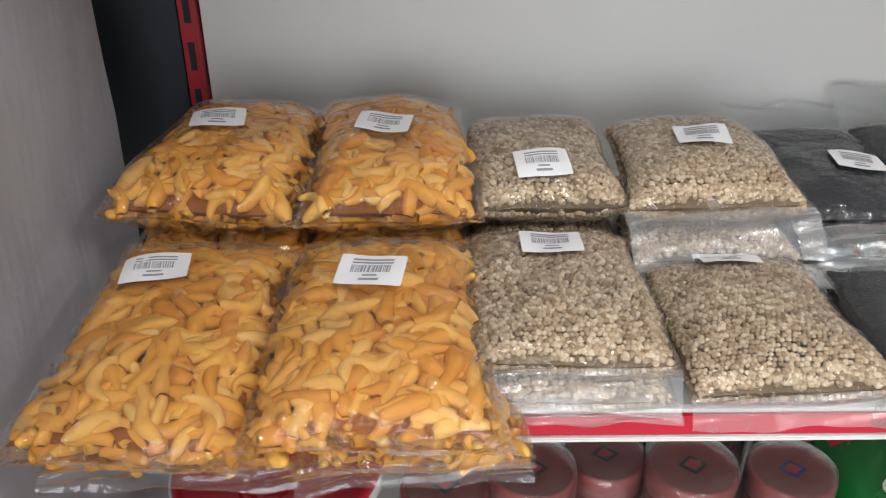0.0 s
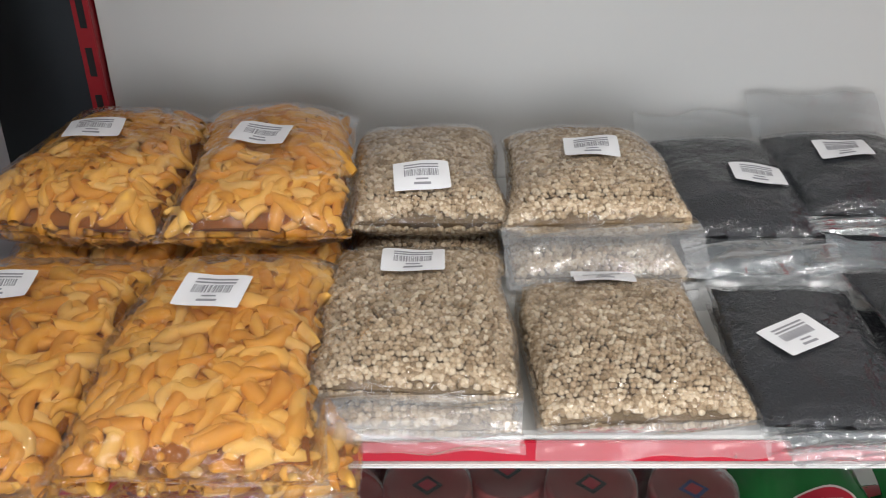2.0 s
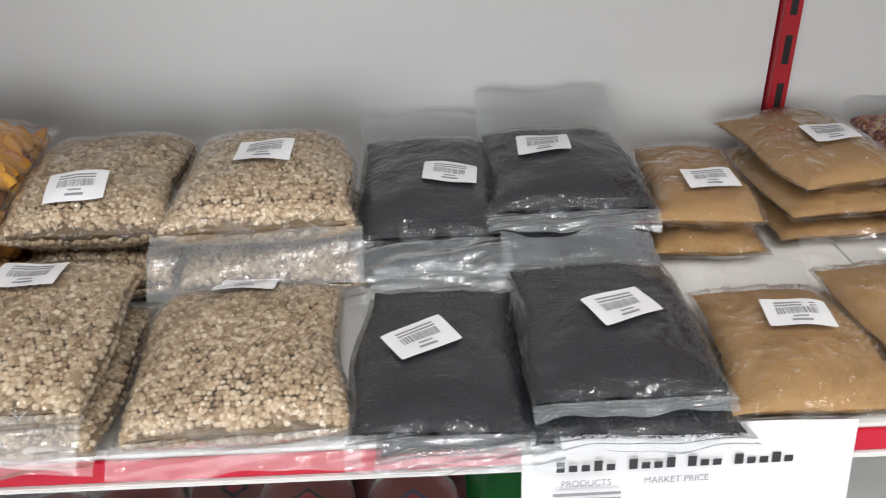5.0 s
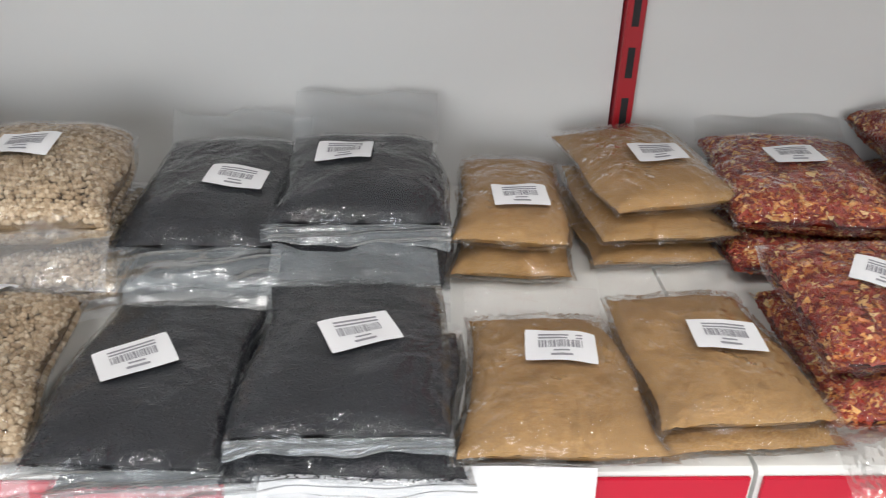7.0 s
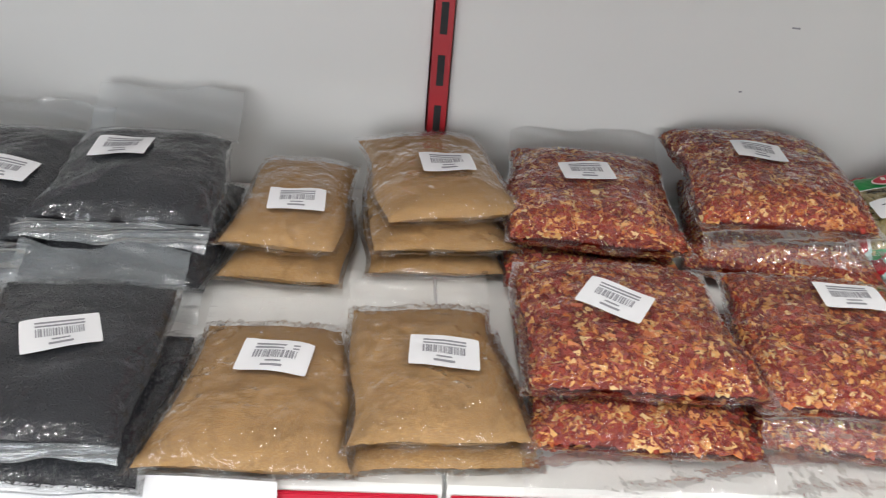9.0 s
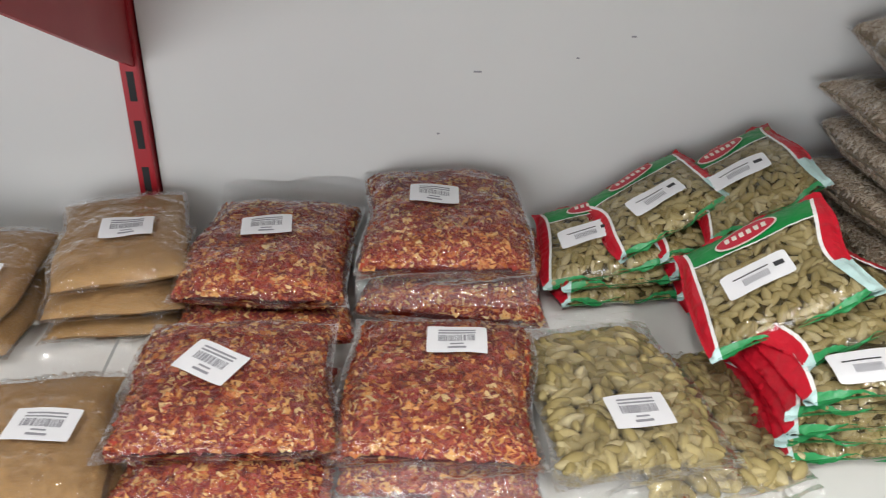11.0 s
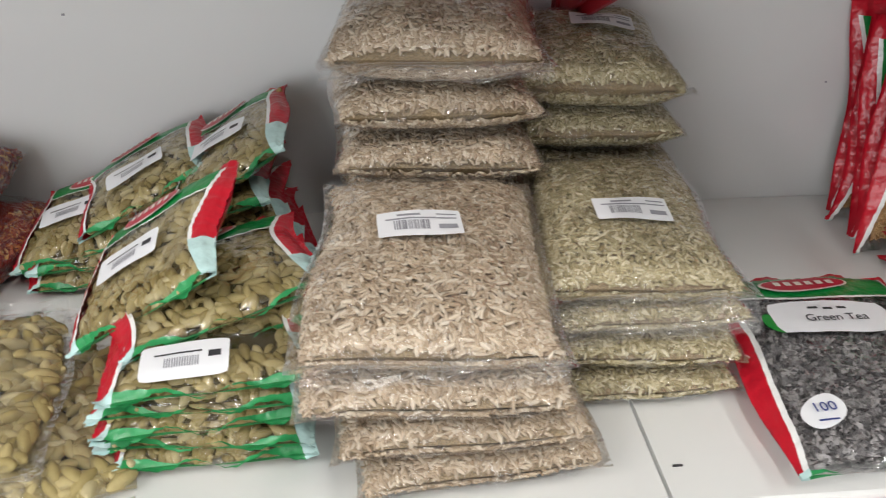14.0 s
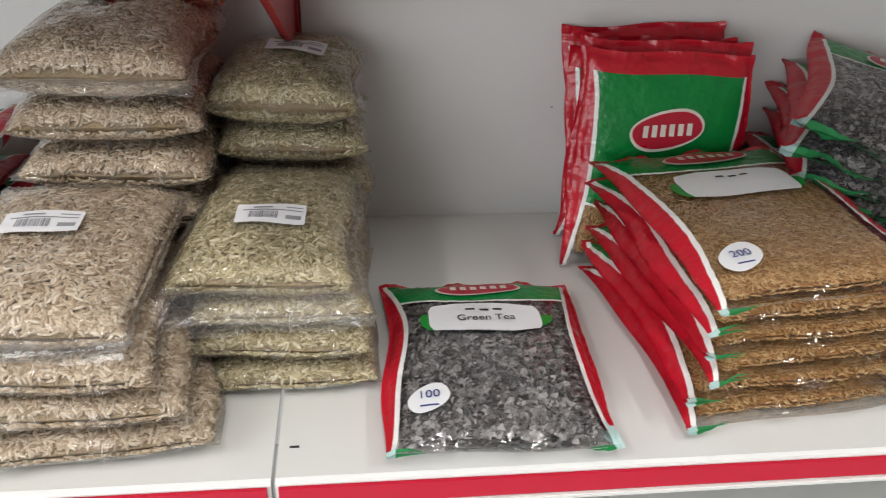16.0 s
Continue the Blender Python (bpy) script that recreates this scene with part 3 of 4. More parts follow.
    if label_at:
        q = label_at
        wp = bag.matrix_world @ Vector((q[0], q[1], 0))
        rot = radians(q[2])
        lab = decal("price_label", pil, q[0], q[1], rot, rect(0.056, 0.027, 11, 9, 0, 0, 0.25), M["paper"], 0.006, bag, "white paper price label with a printed barcode")
        bars(pil, q[0], q[1], rot, [(-0.012 + 0.0016 * k, -0.003, 0.0008, 0.007) for k in range(14)], 0.0065, M["greyink"], "barcode", lab)
        bars(pil, q[0], q[1], rot, [(-0.004, 0.004, 0.03, 0.0013), (0.019, 0.001, 0.008, 0.005)], 0.0065, M["ink"], "small_print", lab)
    return bag


# ---- setting ----
def setting(name, data, label, category="structure"):
    return tagged(new(name, data), label, category, kind="structure")


setting("floor", block("floor", -2.5, 5.5, -4.2, 0.9, -0.06, 0, M["tile"]), "grey tiled shop floor")
setting("ceiling", block("ceiling", -2.5, 5.5, -4.2, 0.9, 2.9, 2.98, M["room"]), "plain pale shop ceiling")
setting("wall_north", block("wall_north", -2.5, 5.5, 0.62, 0.9, 0.001, 2.899, M["room"]), "plain painted wall behind the shelving")
setting("wall_west", block("wall_west", -2.7, -2.501, -4.2, 0.9, 0.001, 2.899, M["room"]), "plain painted shop wall")
setting("wall_east", block("wall_east", 5.501, 5.7, -4.2, 0.9, 0.001, 2.899, M["room"]), "plain painted shop wall")
setting("wall_south_1", block("wall_south", -2.5, -2.3, -4.2, -3.95, 0.001, 2.899, M["room"]), "plain wall beside the shop front opening")
setting("wall_south_2", block("wall_south", 1.4, 5.5, -4.2, -3.95, 0.001, 2.899, M["room"]), "plain wall beside the shop front opening")
setting("wall_south_3", block("wall_south", -2.299, 1.399, -4.2, -3.95, 2.55, 2.899, M["room"]), "plain wall over the shop front opening")
setting("ground", block("ground", -40, 40, -60, -4.201, -0.1, -0.02, M["tile"]), "grey ground outside the shop front")

# rough plastered pillar with worn uneven face
bm = bmesh.new()
bmesh.ops.create_grid(bm, x_segments=60, y_segments=60, size=0.5)
for v in bm.verts:
    y, z = -0.45 + (v.co.x + 0.5) * 0.75, 0.001 + (v.co.y + 0.5) * 2.898
    v.co = Vector((-0.05 + 0.004 * noise.noise((y * 6, z * 6, 0)) + 0.002 * noise.noise((y * 25, z * 25, 3)), y, z))
rim = [e for e in bm.edges if e.is_boundary]
ext_ = bmesh.ops.extrude_edge_only(bm, edges=rim)
for g in ext_["geom"]:
    if isinstance(g, bmesh.types.BMVert):
        g.co.x = -0.40
setting("pillar", bm_mesh("pillar", bm, M["plaster"], False), "rough grey plastered pillar with scuffs", "pillar")
# added near-black sheet paints the dark of the gap between pillar and shelving
setting("gap_sheet", block("gap_sheet", -0.42, -0.026, 0.46, 0.48, 0.001, 2.2, M["gap"]), "dark grey sheet standing in for the gap beside the shelving", "board")

# ---- shelving ----
BAYS = [(0.0, 1.0, 1.44), (1.0, 1.90, 1.43), (1.90, 2.80, 1.42)]
DEPTH = 0.42


def shelf_mesh(name, x0, x1, z, y0=0.0):
    """A folded sheet-metal shelf with a turned-down front and a raised price channel."""
    bm = bmesh.new()
    prof = [(DEPTH - 0.002, z), (y0 + 0.004, z), (y0 + 0.001, z - 0.0015), (y0, z - 0.004), (y0, z - 0.024), (y0 + 0.012, z - 0.026), (y0 + 0.012, z - 0.006), (DEPTH - 0.002, z - 0.006)]
    a = [bm.verts.new((x0, y, h)) for y, h in prof]
    b = [bm.verts.new((x1, y, h)) for y, h in prof]
    k = len(prof)
    for i in range(k):
        bm.faces.new((a[i], a[(i + 1) % k], b[(i + 1) % k], b[i]))
    bm.faces.new(a[::-1])
    bm.faces.new(b)
    return bm_mesh(name, bm, M["white"])


def strip_part(x0, x1, z, parent, y0=0.0):
    part("price_strip", block("price_strip", x0, x1, y0 - 0.0035, y0 - 0.0006, z - 0.0215, z - 0.0035, M["strip"], 0.0006), parent, "red plastic price strip")
    part("channel_edge", block("channel_edge", x0, x1, y0 - 0.006, y0 - 0.0006, z - 0.026, z - 0.0222, M["white"], 0.0008), parent, "white lower edge of the price channel")


def bracket_mesh(x, z_top, z_low, y_front):
    bm = bmesh.new()
    prof = [(DEPTH - 0.012, z_top), (y_front, z_top), (y_front, z_top - 0.072), (DEPTH - 0.012, z_low)]
    a = [bm.verts.new((x - 0.002, y, h)) for y, h in prof]
    b = [bm.verts.new((x + 0.002, y, h)) for y, h in prof]
    for i in range(4):
        bm.faces.new((a[i], a[(i + 1) % 4], b[(i + 1) % 4], b[i]))
    bm.faces.new(a[::-1])
    bm.faces.new(b)
    return bm_mesh("bracket", bm, M["red"])


unit = thing("gondola_shelving", pose(0, 0, 0), "white steel wall shelving with red uprights and red price strips", "shelving")
for i, (x0, x1, zup) in enumerate(BAYS):
    part("back_panel", block("back_panel", x0 + 0.011, x1 - 0.011, DEPTH, DEPTH + 0.012, 0.101, 2.1, M["panel"], 0.001), unit, "white enamelled back panel with faint stains")
    part("plinth", block("plinth", x0 + 0.002, x1 - 0.002, 0.02, DEPTH, 0.0, 0.1, M["white"], 0.002), unit)
    for z in (1.0, 0.66, 0.34, zup):
        if z == 0.66:
            y0 = 0.02
        else:
            y0 = 0.0 if z < 1.2 else (0.04, 0.05, -0.06)[i]
        sh = part("shelf", shelf_mesh("shelf", x0 + 0.0015, x1 - 0.0015, z, y0), unit, "white sheet-metal shelf")
        strip_part(x0 + 0.004, x1 - 0.004, z, sh, y0)
    for bx in (x0 + 0.004, x1 - 0.004):
        part("bracket", bracket_mesh(bx, zup - 0.007, zup - (0.15 if i == 0 else 0.225), 0.07), unit, "red steel shelf bracket")
for x in (0.0, 1.0, 1.90, 2.80):
    up = part("upright", block("upright", x - 0.009, x + 0.009, DEPTH - 0.011, DEPTH + 0.03, 0.0, 2.15, M["red"], 0.001), unit, "red slotted steel upright")
    for k in range(30):
        z = 0.62 + k * 0.05
        part("slot", block("slot", x - 0.0035, x + 0.0035, DEPTH - 0.0116, DEPTH - 0.0108, z, z + 0.03, M["slot"]), up)
# small scuffs on the enamel
for k, (x, z, w) in enumerate([(1.336, 1.196, 0.008), (1.494, 1.232, 0.005), (1.44, 1.21, 0.003), (2.18, 1.13, 0.002), (1.30, 1.13, 0.003)]):
    part("scuff", block("scuff", x, x + w, DEPTH - 0.0012, DEPTH - 0.0003, z, z + 0.0016, M["greyink"]), unit)
part("scuff", block("scuff", 1.910, 1.917, 0.034, 0.0355, 1.0003, 1.0012, M["ink"]), unit)

# ceiling tube lights over the aisle
lamp_mat = Nodes("tube_glow")
lamp_mat.b.inputs["Emission Color"].default_value = (1, 0.98, 0.95, 1)
lamp_mat.b.inputs["Emission Strength"].default_value = 6
for tx in (-0.6, 0.7, 2.0, 3.3):
    tl = thing("tube_light", pose(tx, -1.25, 2.899), "long white fluorescent tube light on the ceiling", "ceiling light", "tube lights")
    part("housing", block("housing", -0.04, 0.04, -0.62, 0.62, -0.035, 0, M["white"], 0.004), tl)
    part("tube", block("tube", -0.014, 0.014, -0.6, 0.6, -0.063, -0.036, lamp_mat.m, 0.01), tl)

# ---- the bags, bay by bay ----
fb = food_bag
# turmeric
fb("turmeric", 0.090, 0.030, 1.001, 0.150, 0.13, 0.185, 0.030, 0, 1, hidden=True, front=0.018, ext=0.05, extra="under another bag")
fb("turmeric", 0.071, 0.022, 1.024, 0.140, 0.128, 0.205, 0.046, -4, 6, label_at=(0.053, 0.067), turn=8, ext=0.05)
fb("turmeric", 0.232, 0.030, 1.001, 0.135, 0.115, 0.195, 0.034, 3, 1, hidden=True, front=0.016, ext=0.05, extra="under another bag")
fb("turmeric", 0.214, 0.020, 1.030, 0.150, 0.122, 0.190, 0.048, -1, 7, label_at=(0.208, 0.050), turn=-8, ext=0.05)
fb("turmeric", 0.074, 0.245, 1.001, 0.150, 0.13, 0.19, 0.060, 0, 2, hidden=True, extra="under another bag")
fb("turmeric", 0.072, 0.240, 1.058, 0.155, 0.128, 0.185, 0.060, -6, 5, label_at=(0.063, 0.250), turn=6, ext=0.05)
fb("turmeric", 0.213, 0.245, 1.001, 0.135, 0.12, 0.19, 0.062, 0, 2, hidden=True, extra="under another bag")
fb("turmeric", 0.214, 0.238, 1.060, 0.136, 0.128, 0.195, 0.060, 2, 5, label_at=(0.209, 0.236), turn=-8, ext=0.05)
# coriander
fb("coriander", 0.348, 0.250, 1.001, 0.130, 0.125, 0.16, 0.050, 0, 1, hidden=True, extra="under another bag")
fb("coriander", 0.348, 0.253, 1.050, 0.130, 0.126, 0.155, 0.054, 2, 5, label_at=(0.345, 0.207), turn=5)
fb("coriander", 0.496, 0.245, 1.001, 0.150, 0.13, 0.165, 0.050, 0, 1, hidden=True, front=0.02, extra="under another bag")
fb("coriander", 0.490, 0.244, 1.052, 0.152, 0.128, 0.150, 0.056, 3, 5, label_at=(0.491, 0.243), turn=-3, front=0.05, fdrop=0.55)
fb("coriander", 0.344, 0.062, 1.001, 0.140, 0.13, 0.160, 0.036, 0, 0, hidden=True, front=0.016, fdrop=0.35, extra="under another bag")
fb("coriander", 0.343, 0.066, 1.031, 0.138, 0.126, 0.160, 0.042, -2, 3, label_at=(0.341, 0.105), turn=0, front=0.028, fdrop=0.75)
fb("coriander", 0.492, 0.064, 1.001, 0.142, 0.130, 0.152, 0.050, 3, 3, label_at=(0.488, 0.128), turn=-3, front=0.020, fdrop=0.8)
# black seed
fb("nigella", 0.632, 0.275, 1.001, 0.125, 0.125, 0.18, 0.034, 0, 0, hidden=True, front=0.04, extra="under another bag")
fb("nigella", 0.628, 0.278, 1.035, 0.120, 0.124, 0.185, 0.042, 0, 3, label_at=(0.647, 0.257), turn=-5, front=0.038, fdrop=0.35, back=0.03)
fb("nigella", 0.753, 0.270, 1.001, 0.140, 0.13, 0.18, 0.044, -2, 0, hidden=True, front=0.03, extra="under another bag")
fb("nigella", 0.749, 0.282, 1.045, 0.138, 0.128, 0.148, 0.042, 0, 4, label_at=(0.733, 0.287), turn=-2, front=0.022, fdrop=0.3, back=0.05, blift=0.5)
fb("nigella", 0.640, 0.060, 1.001, 0.110, 0.108, 0.165, 0.018, 2, 0, hidden=True, front=0.015, fdrop=0.2, extra="under another bag")
fb("nigella", 0.628, 0.060, 1.012, 0.112, 0.106, 0.162, 0.026, -3, 1, label_at=(0.617, 0.058), turn=28, front=0.022, fdrop=0.45, back=0.02)
fb("nigella", 0.757, 0.058, 1.001, 0.132, 0.125, 0.150, 0.020, -2, 0, hidden=True, front=0.012, fdrop=0.2, extra="under another bag")
fb("nigella", 0.750, 0.070, 1.022, 0.124, 0.118, 0.160, 0.030, 1, 1, label_at=(0.757, 0.067), turn=22, front=0.010, back=0.035, blift=0.3)
# brown powder
fb("brown", 0.878, 0.284, 1.001, 0.098, 0.09, 0.16, 0.030, -3, 0, hidden=True, extra="under another bag")
fb("brown", 0.877, 0.288, 1.030, 0.094, 0.086, 0.155, 0.032, -6, 2, label_at=(0.881, 0.258), turn=2)
fb("brown", 0.993, 0.310, 1.001, 0.118, 0.11, 0.16, 0.026, 4, 0, hidden=True, extra="under another bag")
fb("brown", 0.996, 0.306, 1.027, 0.120, 0.11, 0.16, 0.024, 6, 0, hidden=True, extra="under another bag")
fb("brown", 0.997, 0.318, 1.050, 0.122, 0.112, 0.155, 0.032, 14, 3, label_at=(1.006, 0.305), turn=8)
fb("brown", 0.882, 0.064, 1.001, 0.126, 0.098, 0.142, 0.033, 0, 1, label_at=(0.888, 0.075), turn=-6, back=0.028, blift=0.3, extra="alone")
fb("brown", 0.998, 0.078, 1.001, 0.118, 0.105, 0.145, 0.018, 4, 0, hidden=True, extra="under another bag")
fb("brown", 0.990, 0.082, 1.012, 0.114, 0.100, 0.142, 0.029, 4, 1, label_at=(0.999, 0.079), turn=-3, back=0.03, blift=0.45)
# chilli flakes
fb("chilli", 1.135, 0.300, 1.001, 0.150, 0.14, 0.18, 0.038, -2, 0, hidden=True, extra="under another bag")
fb("chilli", 1.138, 0.306, 1.038, 0.148, 0.138, 0.170, 0.040, -5, 2, label_at=(1.133, 0.311), turn=4, back=0.035, blift=0.5, ext=0.05)
fb("chilli", 1.318, 0.318, 1.001, 0.165, 0.15, 0.18, 0.052, -10, 0, hidden=True, extra="under another bag")
fb("chilli", 1.303, 0.326, 1.053, 0.152, 0.146, 0.170, 0.048, -2, 4, label_at=(1.292, 0.329), turn=-4, front=0.034, fdrop=0.5, ext=0.05)
fb("chilli", 1.130, 0.095, 1.001, 0.148, 0.14, 0.15, 0.034, -2, 0, hidden=True, front=0.055, fdrop=0.35, extra="under another bag")
fb("chilli", 1.127, 0.108, 1.035, 0.150, 0.136, 0.138, 0.036, -1, 3, label_at=(1.115, 0.108), turn=-32, ext=0.07)
fb("chilli", 1.284, 0.098, 1.001, 0.140, 0.14, 0.15, 0.030, -8, 0, hidden=True, front=0.05, fdrop=0.3, extra="under another bag")
fb("chilli", 1.282, 0.108, 1.027, 0.138, 0.136, 0.150, 0.038, -6, 3, label_at=(1.298, 0.136), turn=-5, front=0.03, fdrop=0.5, ext=0.07)
# loose cardamom
fb("cardamom", 1.485, 0.105, 1.001, 0.120, 0.12, 0.15, 0.018, 8, 0, front=0.02, fdrop=0.2, extra="under another bag")
fb("cardamom", 1.422, 0.118, 1.016, 0.118, 0.112, 0.160, 0.022, 6, 1, label_at=(1.431, 0.079), turn=6, front=0.03, fdrop=0.3, back=0.02, blift=0.2, ext=0.16)
# fennel, tall stack in front
for k, (dx, dy, yw) in enumerate([(1.770, 0.108, 6), (1.760, 0.102, 2), (1.748, 0.096, -2)]):
    fb("fennel", dx, dy, 1.001 + 0.036 * k, 0.158, 0.15, 0.185, 0.037, yw, 0.5 * k, hidden=True, extra="low in a stack")
fb("fennel", 1.748, 0.098, 1.112, 0.150, 0.136, 0.185, 0.042, -3, 4, label_at=(1.743, 0.105), turn=2, front=0.014, fdrop=0.6, wide=True, ext=0.06, extra="topping a stack")
# fennel, taller stack against the back panel
for k in range(5):
    fb("fennel", 1.765 + 0.006 * math.sin(3 * k), 0.300, 1.001 + 0.042 * k, 0.150, 0.145, 0.195, 0.043, (3, -2, 4, -3, 2)[k], 0, hidden=True, extra="against the back panel")
fb("fennel", 1.768, 0.295, 1.212, 0.148, 0.135, 0.190, 0.058, -3, 5, label_at=(1.765, 0.310), turn=2, front=0.016, fdrop=0.5, wide=True, ext=0.06, extra="topping the stack")
fb("chilli", 1.800, 0.355, 1.262, 0.10, 0.09, 0.10, 0.03, 10, 8, extra="on fennel bags")
# greener fennel
for k in range(3):
    fb("green_fennel", 1.906 - 0.002 * k, 0.172, 1.001 + 0.0315 * k, 0.136, 0.13, 0.165, 0.032, (2, -3, 1)[k], 0, hidden=True, front=0.012 if k == 2 else 0, extra="low in a stack")
fb("green_fennel", 1.896, 0.172, 1.096, 0.134, 0.118, 0.170, 0.040, -3, 4, label_at=(1.897, 0.151), turn=-2, front=0.028, fdrop=0.6, wide=True, ext=0.09, extra="on top of a stack")
for k in range(4):
    fb("green_fennel", 1.905, 0.340, 1.001 + 0.041 * k, 0.135, 0.13, 0.15, 0.042, (2, -2, 3, -1)[k], 0, hidden=True, extra="against the back panel")
fb("green_fennel", 1.905, 0.335, 1.165, 0.130, 0.115, 0.150, 0.055, -5, 4, label_at=(1.912, 0.330), turn=-8, wide=True, ext=0.09, extra="topping the stack")

# ---- printed packets ----
card_words = "red and green printed packet of cardamom pods"
def card_packet(x, y, z, rx, ry, rz, words, hidden=False, label=None, w=0.158, l=0.112):
    return packet("cardamom", pose(x, y, z, rx, ry, rz), w, l, 0.024, card_words + " " + words, "cardamom_packet", "cardamom packets", hidden=hidden, label_at=label)


for k in range(5):
    card_packet(1.600 + 0.004 * math.sin(2 * k), 0.112, 1.001 + 0.0152 * k, 0, (0, 1, -2, -3, -4)[k], (3, -2, 4, -1, 2)[k], "in a flat stack", hidden=True, label=(-0.012, -0.044, 0) if k == 4 else None, w=0.128, l=0.118)
for k in range(2):
    card_packet(1.470 + 0.012 * k, 0.328, 1.001 + 0.02 * k, 0, -5 * k, 6 - 6 * k, "low in a heap", hidden=True, w=0.12, l=0.105)
for k in range(4):
    card_packet(1.592 - 0.008 * k, 0.325, 1.001 + 0.022 * k, 2, -4 - 4 * k, 10 - 4 * k, "low in a heap", hidden=True, w=0.12, l=0.11)
card_packet(1.464, 0.333, 1.041, 12, -16, -5, "in a heap", label=(-0.012, -0.008, 6), w=0.118, l=0.107)
card_packet(1.516, 0.338, 1.077, 0, -26, 13, "in a heap", label=(0.0, -0.016, 0), w=0.120, l=0.105)
card_packet(1.598, 0.322, 1.108, 4, -32, 0, "atop a heap", label=(0.0, -0.008, -4), w=0.112, l=0.125)
card_packet(1.604, 0.150, 1.060, -6, -9, 15, "under another packet", hidden=True, w=0.136, l=0.122)
card_packet(1.598, 0.156, 1.076, -5, -11, 18, "under another packet", w=0.136, l=0.122)
card_packet(1.562, 0.172, 1.092, 13, -33, -9, "atop a heap", label=(-0.006, -0.012, 4), w=0.124, l=0.117)

packet("tea", pose(2.071, 0.115, 1.001, 0, 0, -1), 0.162, 0.214, 0.032, "red and green printed packet of dark green tea", "tea_packet", "tea packets", tall=True, plate="Green Tea", badge="100")
wheat_words = "red and green packet of small brown seed"
for k in range(6):
    packet("wheat", pose(2.303 - 0.003 * math.sin(2 * k), 0.155 + 0.002 * k, 1.001 + 0.0215 * k, 0.5 * k, 0, (6, 4, 7, 5, 6, 8)[k]), 0.185, 0.235, 0.023, wheat_words + " in a tall stack", "seed_packet", "seed packets", tall=True, hidden=k < 5, plate=True if k == 5 else False, badge="200" if k >= 2 else "")
for k in range(5):
    packet("wheat", pose(2.278 - 0.003 * k, 0.405 - 0.022 * k, 1.110 + 0.005 * math.cos(2 * k), 80, (-2, 3, -3, 2, 3)[k], 0.5 * k), 0.162, 0.205, 0.021, wheat_words + " against the back panel", "seed_packet", "seed packets", hidden=k < 4, stand=True)
for k in range(8):
    packet("tea", pose(2.480 + 0.007 * math.sin(2 * k), 0.315 - 0.004 * k, 1.001 + 0.023 * k, 3 + k, 2 * k, 14 - 6 * k), 0.165, 0.195, 0.024, "red and green packet of dark tea in a loose heap", "tea_packet", "tea packets in a heap", hidden=k < 6)

# ---- paper sign on the shelf edge ----
sg = thing("paper_sign", pose(0.79, -0.0085, 0.983, -8, 0, 0.5), "white printed paper price sign taped to the shelf edge", "sign")
a, b = np.meshgrid(np.linspace(-0.11, 0.11, 30), np.linspace(-0.036, 0.026, 8), indexing="ij")
vz = np.stack([a, -0.002 * np.sin(20 * a) - 0.05 * np.clip(-b, 0, 1) ** 1.2 - 0.001, b + 0.002 * np.sin(31 * a)], -1).reshape(-1, 3)
i, j = np.meshgrid(np.arange(29), np.arange(7), indexing="ij")
c = (i * 8 + j).ravel()
part("paper", mesh_from("paper", vz, np.stack([c, c + 8, c + 9, c + 1], 1), M["paper"]), sg)


def sign_text(body, x, z, size, material):
    data = bpy.data.curves.new("sign_lettering", "FONT")
    data.body, data.size, data.extrude = body, size, 0.0001
    data.materials.append(material)
    t = new("lettering", data)
    t.parent = sg
    t.matrix_local = pose(x, -0.0052, z, 88)


for x, count in ((-0.088, 5), (-0.040, 4), (-0.001, 3), (0.030, 5)):
    for k in range(count):
        tall = 0.0045 if k % 3 else 0.0075
        part("heading_bar", block("heading_bar", x + k * 0.0083, x + k * 0.0083 + 0.0055, -0.0046, -0.004, -0.003, -0.003 + tall, M["ink"]), sg)
sign_text("PRODUCTS", -0.085, -0.014, 0.0065, M["greyink"])
sign_text("MARKET PRICE", -0.030, -0.014, 0.0065, M["greyink"])
for k in range(3):
    part("print_line", block("print_line", -0.09, -0.045, -0.0060, -0.0056, -0.021 - 0.0045 * k, -0.019 - 0.0045 * k, M["greyink"]), sg)

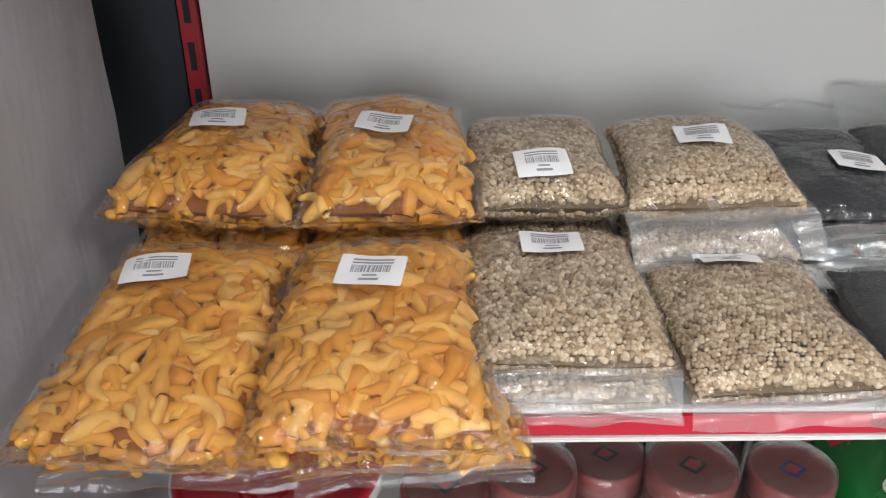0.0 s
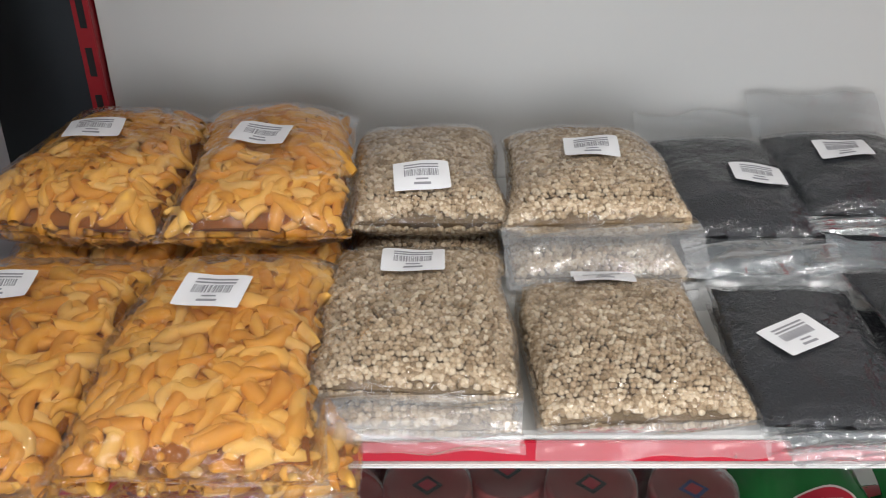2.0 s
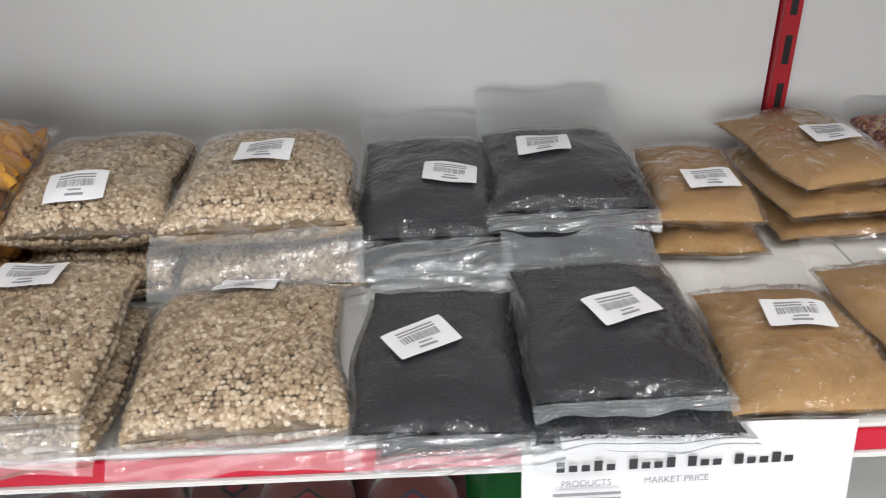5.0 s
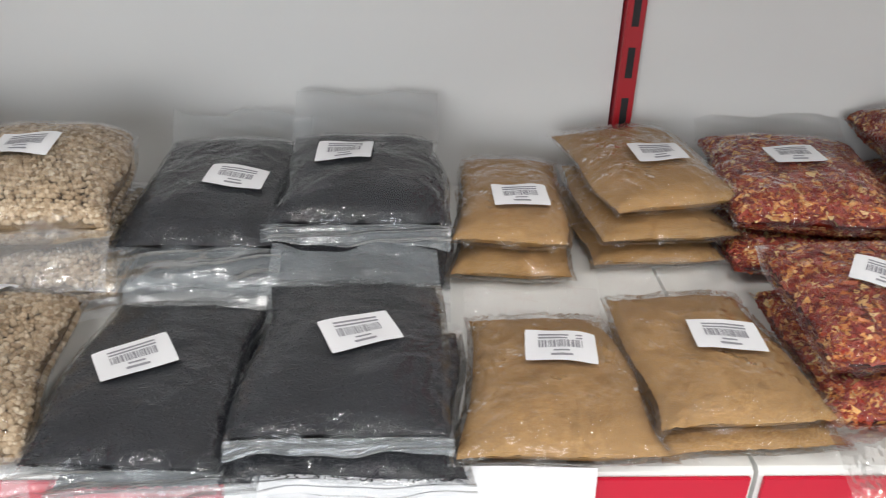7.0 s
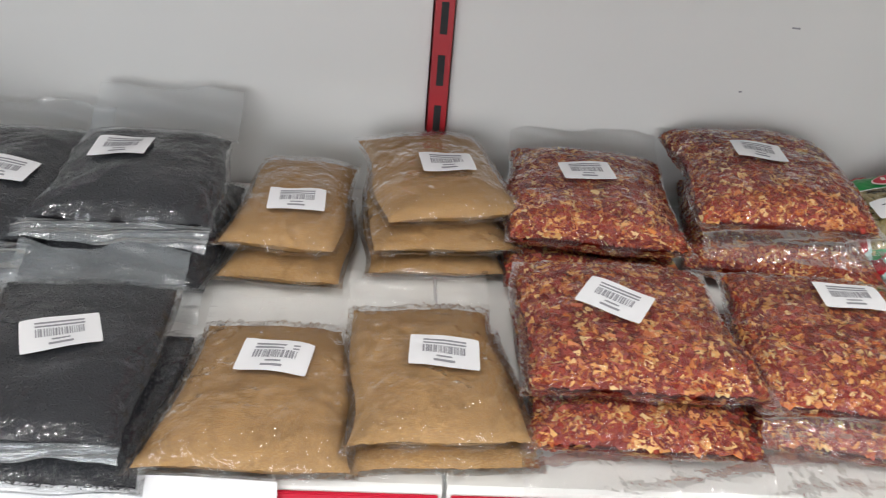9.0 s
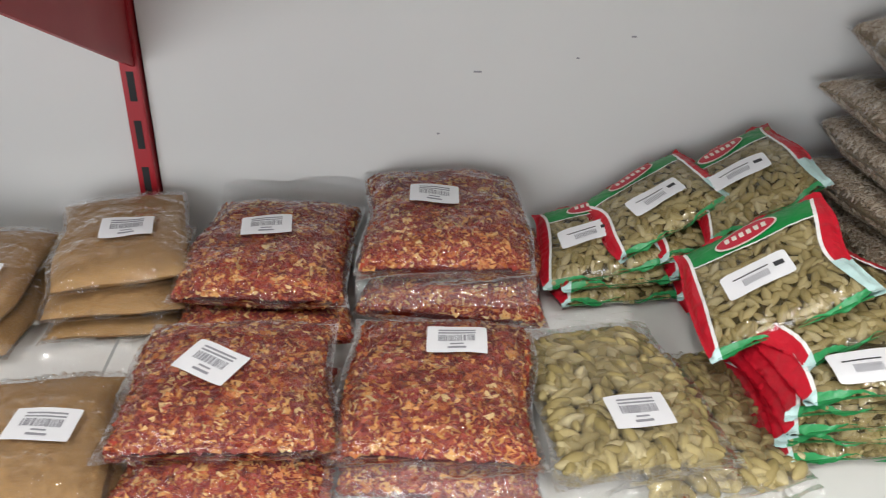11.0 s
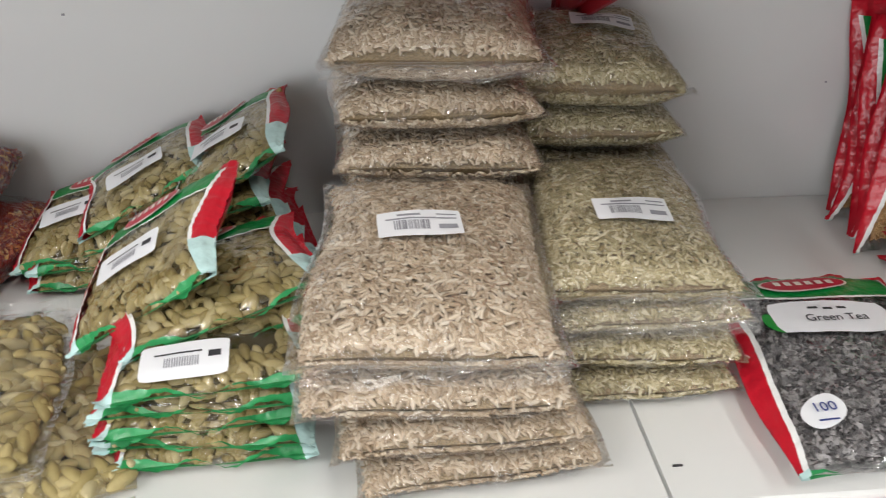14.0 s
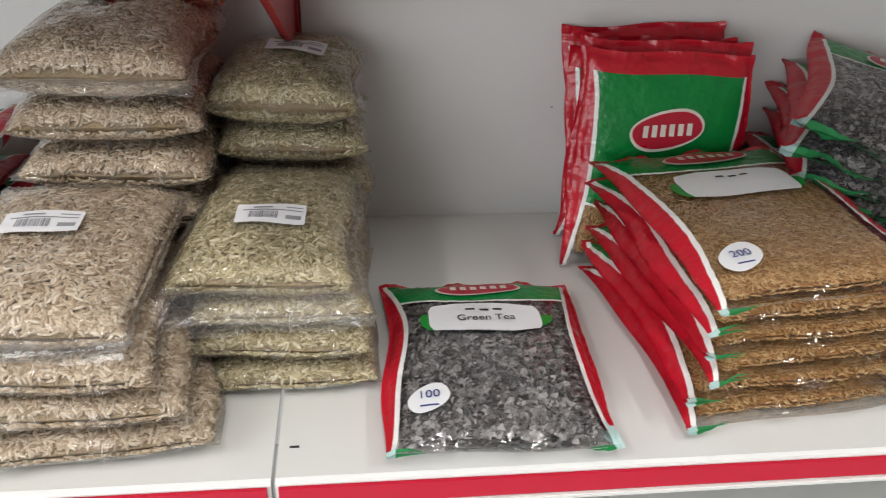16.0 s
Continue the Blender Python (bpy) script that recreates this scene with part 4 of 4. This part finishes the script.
# ---- on the shelf below ----
def jar(x, y, r, h, words, mark):
    ob = thing("plastic_jar", pose(x, y, 0.661), "red-brown plastic jar with a screw lid in cling wrap" + words, "jar", "jars under the shelf")
    part("body", lathe("body", [(0, 0), (r * 0.9, 0), (r * 0.96, 0.006), (r * 0.96, h - 0.03), (r * 0.85, h - 0.02), (0, h - 0.02)], M["jar_body"]), ob)
    lid = part("lid", lathe("lid", [(r * 0.9, h - 0.028), (r, h - 0.028), (r, h - 0.006), (r * 0.97, h - 0.001), (r * 0.9, h), (r * 0.86, h - 0.003), (0, h - 0.002)], M["jar"]), ob)
    bm = bmesh.new()
    bmesh.ops.create_circle(bm, cap_ends=True, segments=4, radius=r * 0.36)
    for v in bm.verts:
        v.co = Vector((v.co.x, v.co.y * 0.85, h - 0.0012))
    part("emblem", bm_mesh("emblem", bm, M["bluemark"] if mark else M["slot"]), lid)
    bm = bmesh.new()
    bmesh.ops.create_circle(bm, cap_ends=True, segments=4, radius=r * 0.22)
    for v in bm.verts:
        v.co = Vector((v.co.x, v.co.y * 0.85, h - 0.0006))
    part("emblem_centre", bm_mesh("emblem_centre", bm, M["logo_red"]), lid)
    part("cling_wrap", lathe("cling_wrap", [(r * 1.02, 0.01), (r * 1.03, h - 0.01), (r * 0.99, h + 0.003), (r * 0.5, h + 0.002), (0, h + 0.003)], M["flap_clear"]), ob, "shiny cling wrap")


for x, y, r, h, mk in [(0.348, 0.150, 0.043, 0.14, 0), (0.505, 0.150, 0.044, 0.142, 0), (0.603, 0.147, 0.042, 0.138, 1), (0.262, 0.150, 0.045, 0.12, 0), (0.428, 0.190, 0.042, 0.12, 0),
                       (0.31, 0.27, 0.043, 0.13, 0), (0.46, 0.29, 0.043, 0.13, 0), (0.56, 0.26, 0.043, 0.13, 1), (0.66, 0.26, 0.042, 0.12, 0)]:
    jar(x, y, r, h, "", mk)

bk = thing("plastic_bucket", pose(0.10, 0.148, 0.661), "red plastic bucket with a white-rimmed lid", "bucket")
part("body", lathe("body", [(0, 0), (0.082, 0), (0.094, 0.13), (0, 0.13)], M["bucket"], 56), bk)
part("lid", lathe("lid", [(0.093, 0.128), (0.099, 0.128), (0.1, 0.148), (0.094, 0.153), (0.088, 0.147), (0, 0.147)], M["bucket"], 56), bk)
part("rim", lathe("rim", [(0.1002, 0.136), (0.1025, 0.137), (0.1025, 0.147), (0.1002, 0.148)], M["white"], 56), bk, "white plastic rim")


def sachet(x, y, z, rz, rx, words):
    SEED[0] += 1
    ob = thing("green_sachet", pose(x, y, z, rx, 0, rz), "green printed food packet with a red oval logo" + words, "food packet", "green packets below")
    pil = Pillow(0.125, 0.125, 0.16, 0.05, SEED[0], 0.12, 3.0)
    v, q, uv = pil.grid(30, 30, 0.05, 0.002, 0.0012)
    part("bag", mesh_from("bag", v, q, M["greenbag"]), ob)
    decal("logo_rim", pil, 0, 0.0, 0, oval(0.072, 0.036), M["logo_rim"], 0.0035, ob)
    lg = decal("logo", pil, 0, 0.0, 0, oval(0.066, 0.031), M["logo_red"], 0.0041, ob)
    bars(pil, 0, 0, 0, [(0, 0, 0.045, 0.010)], 0.0048, M["logo_rim"], "logo_bar", lg)
    decal("red_head", pil, 0, 0.066, 0, rect(0.115, 0.018), M["bucket"], 0.003, ob)


for x, z, rz in ((0.725, 0.735, 4), (0.866, 0.735, -3)):
    sachet(x, 0.150, z, rz, 12, " lying on others")
    sachet(x, 0.145, 0.69, rz + 4, 3, " under another")
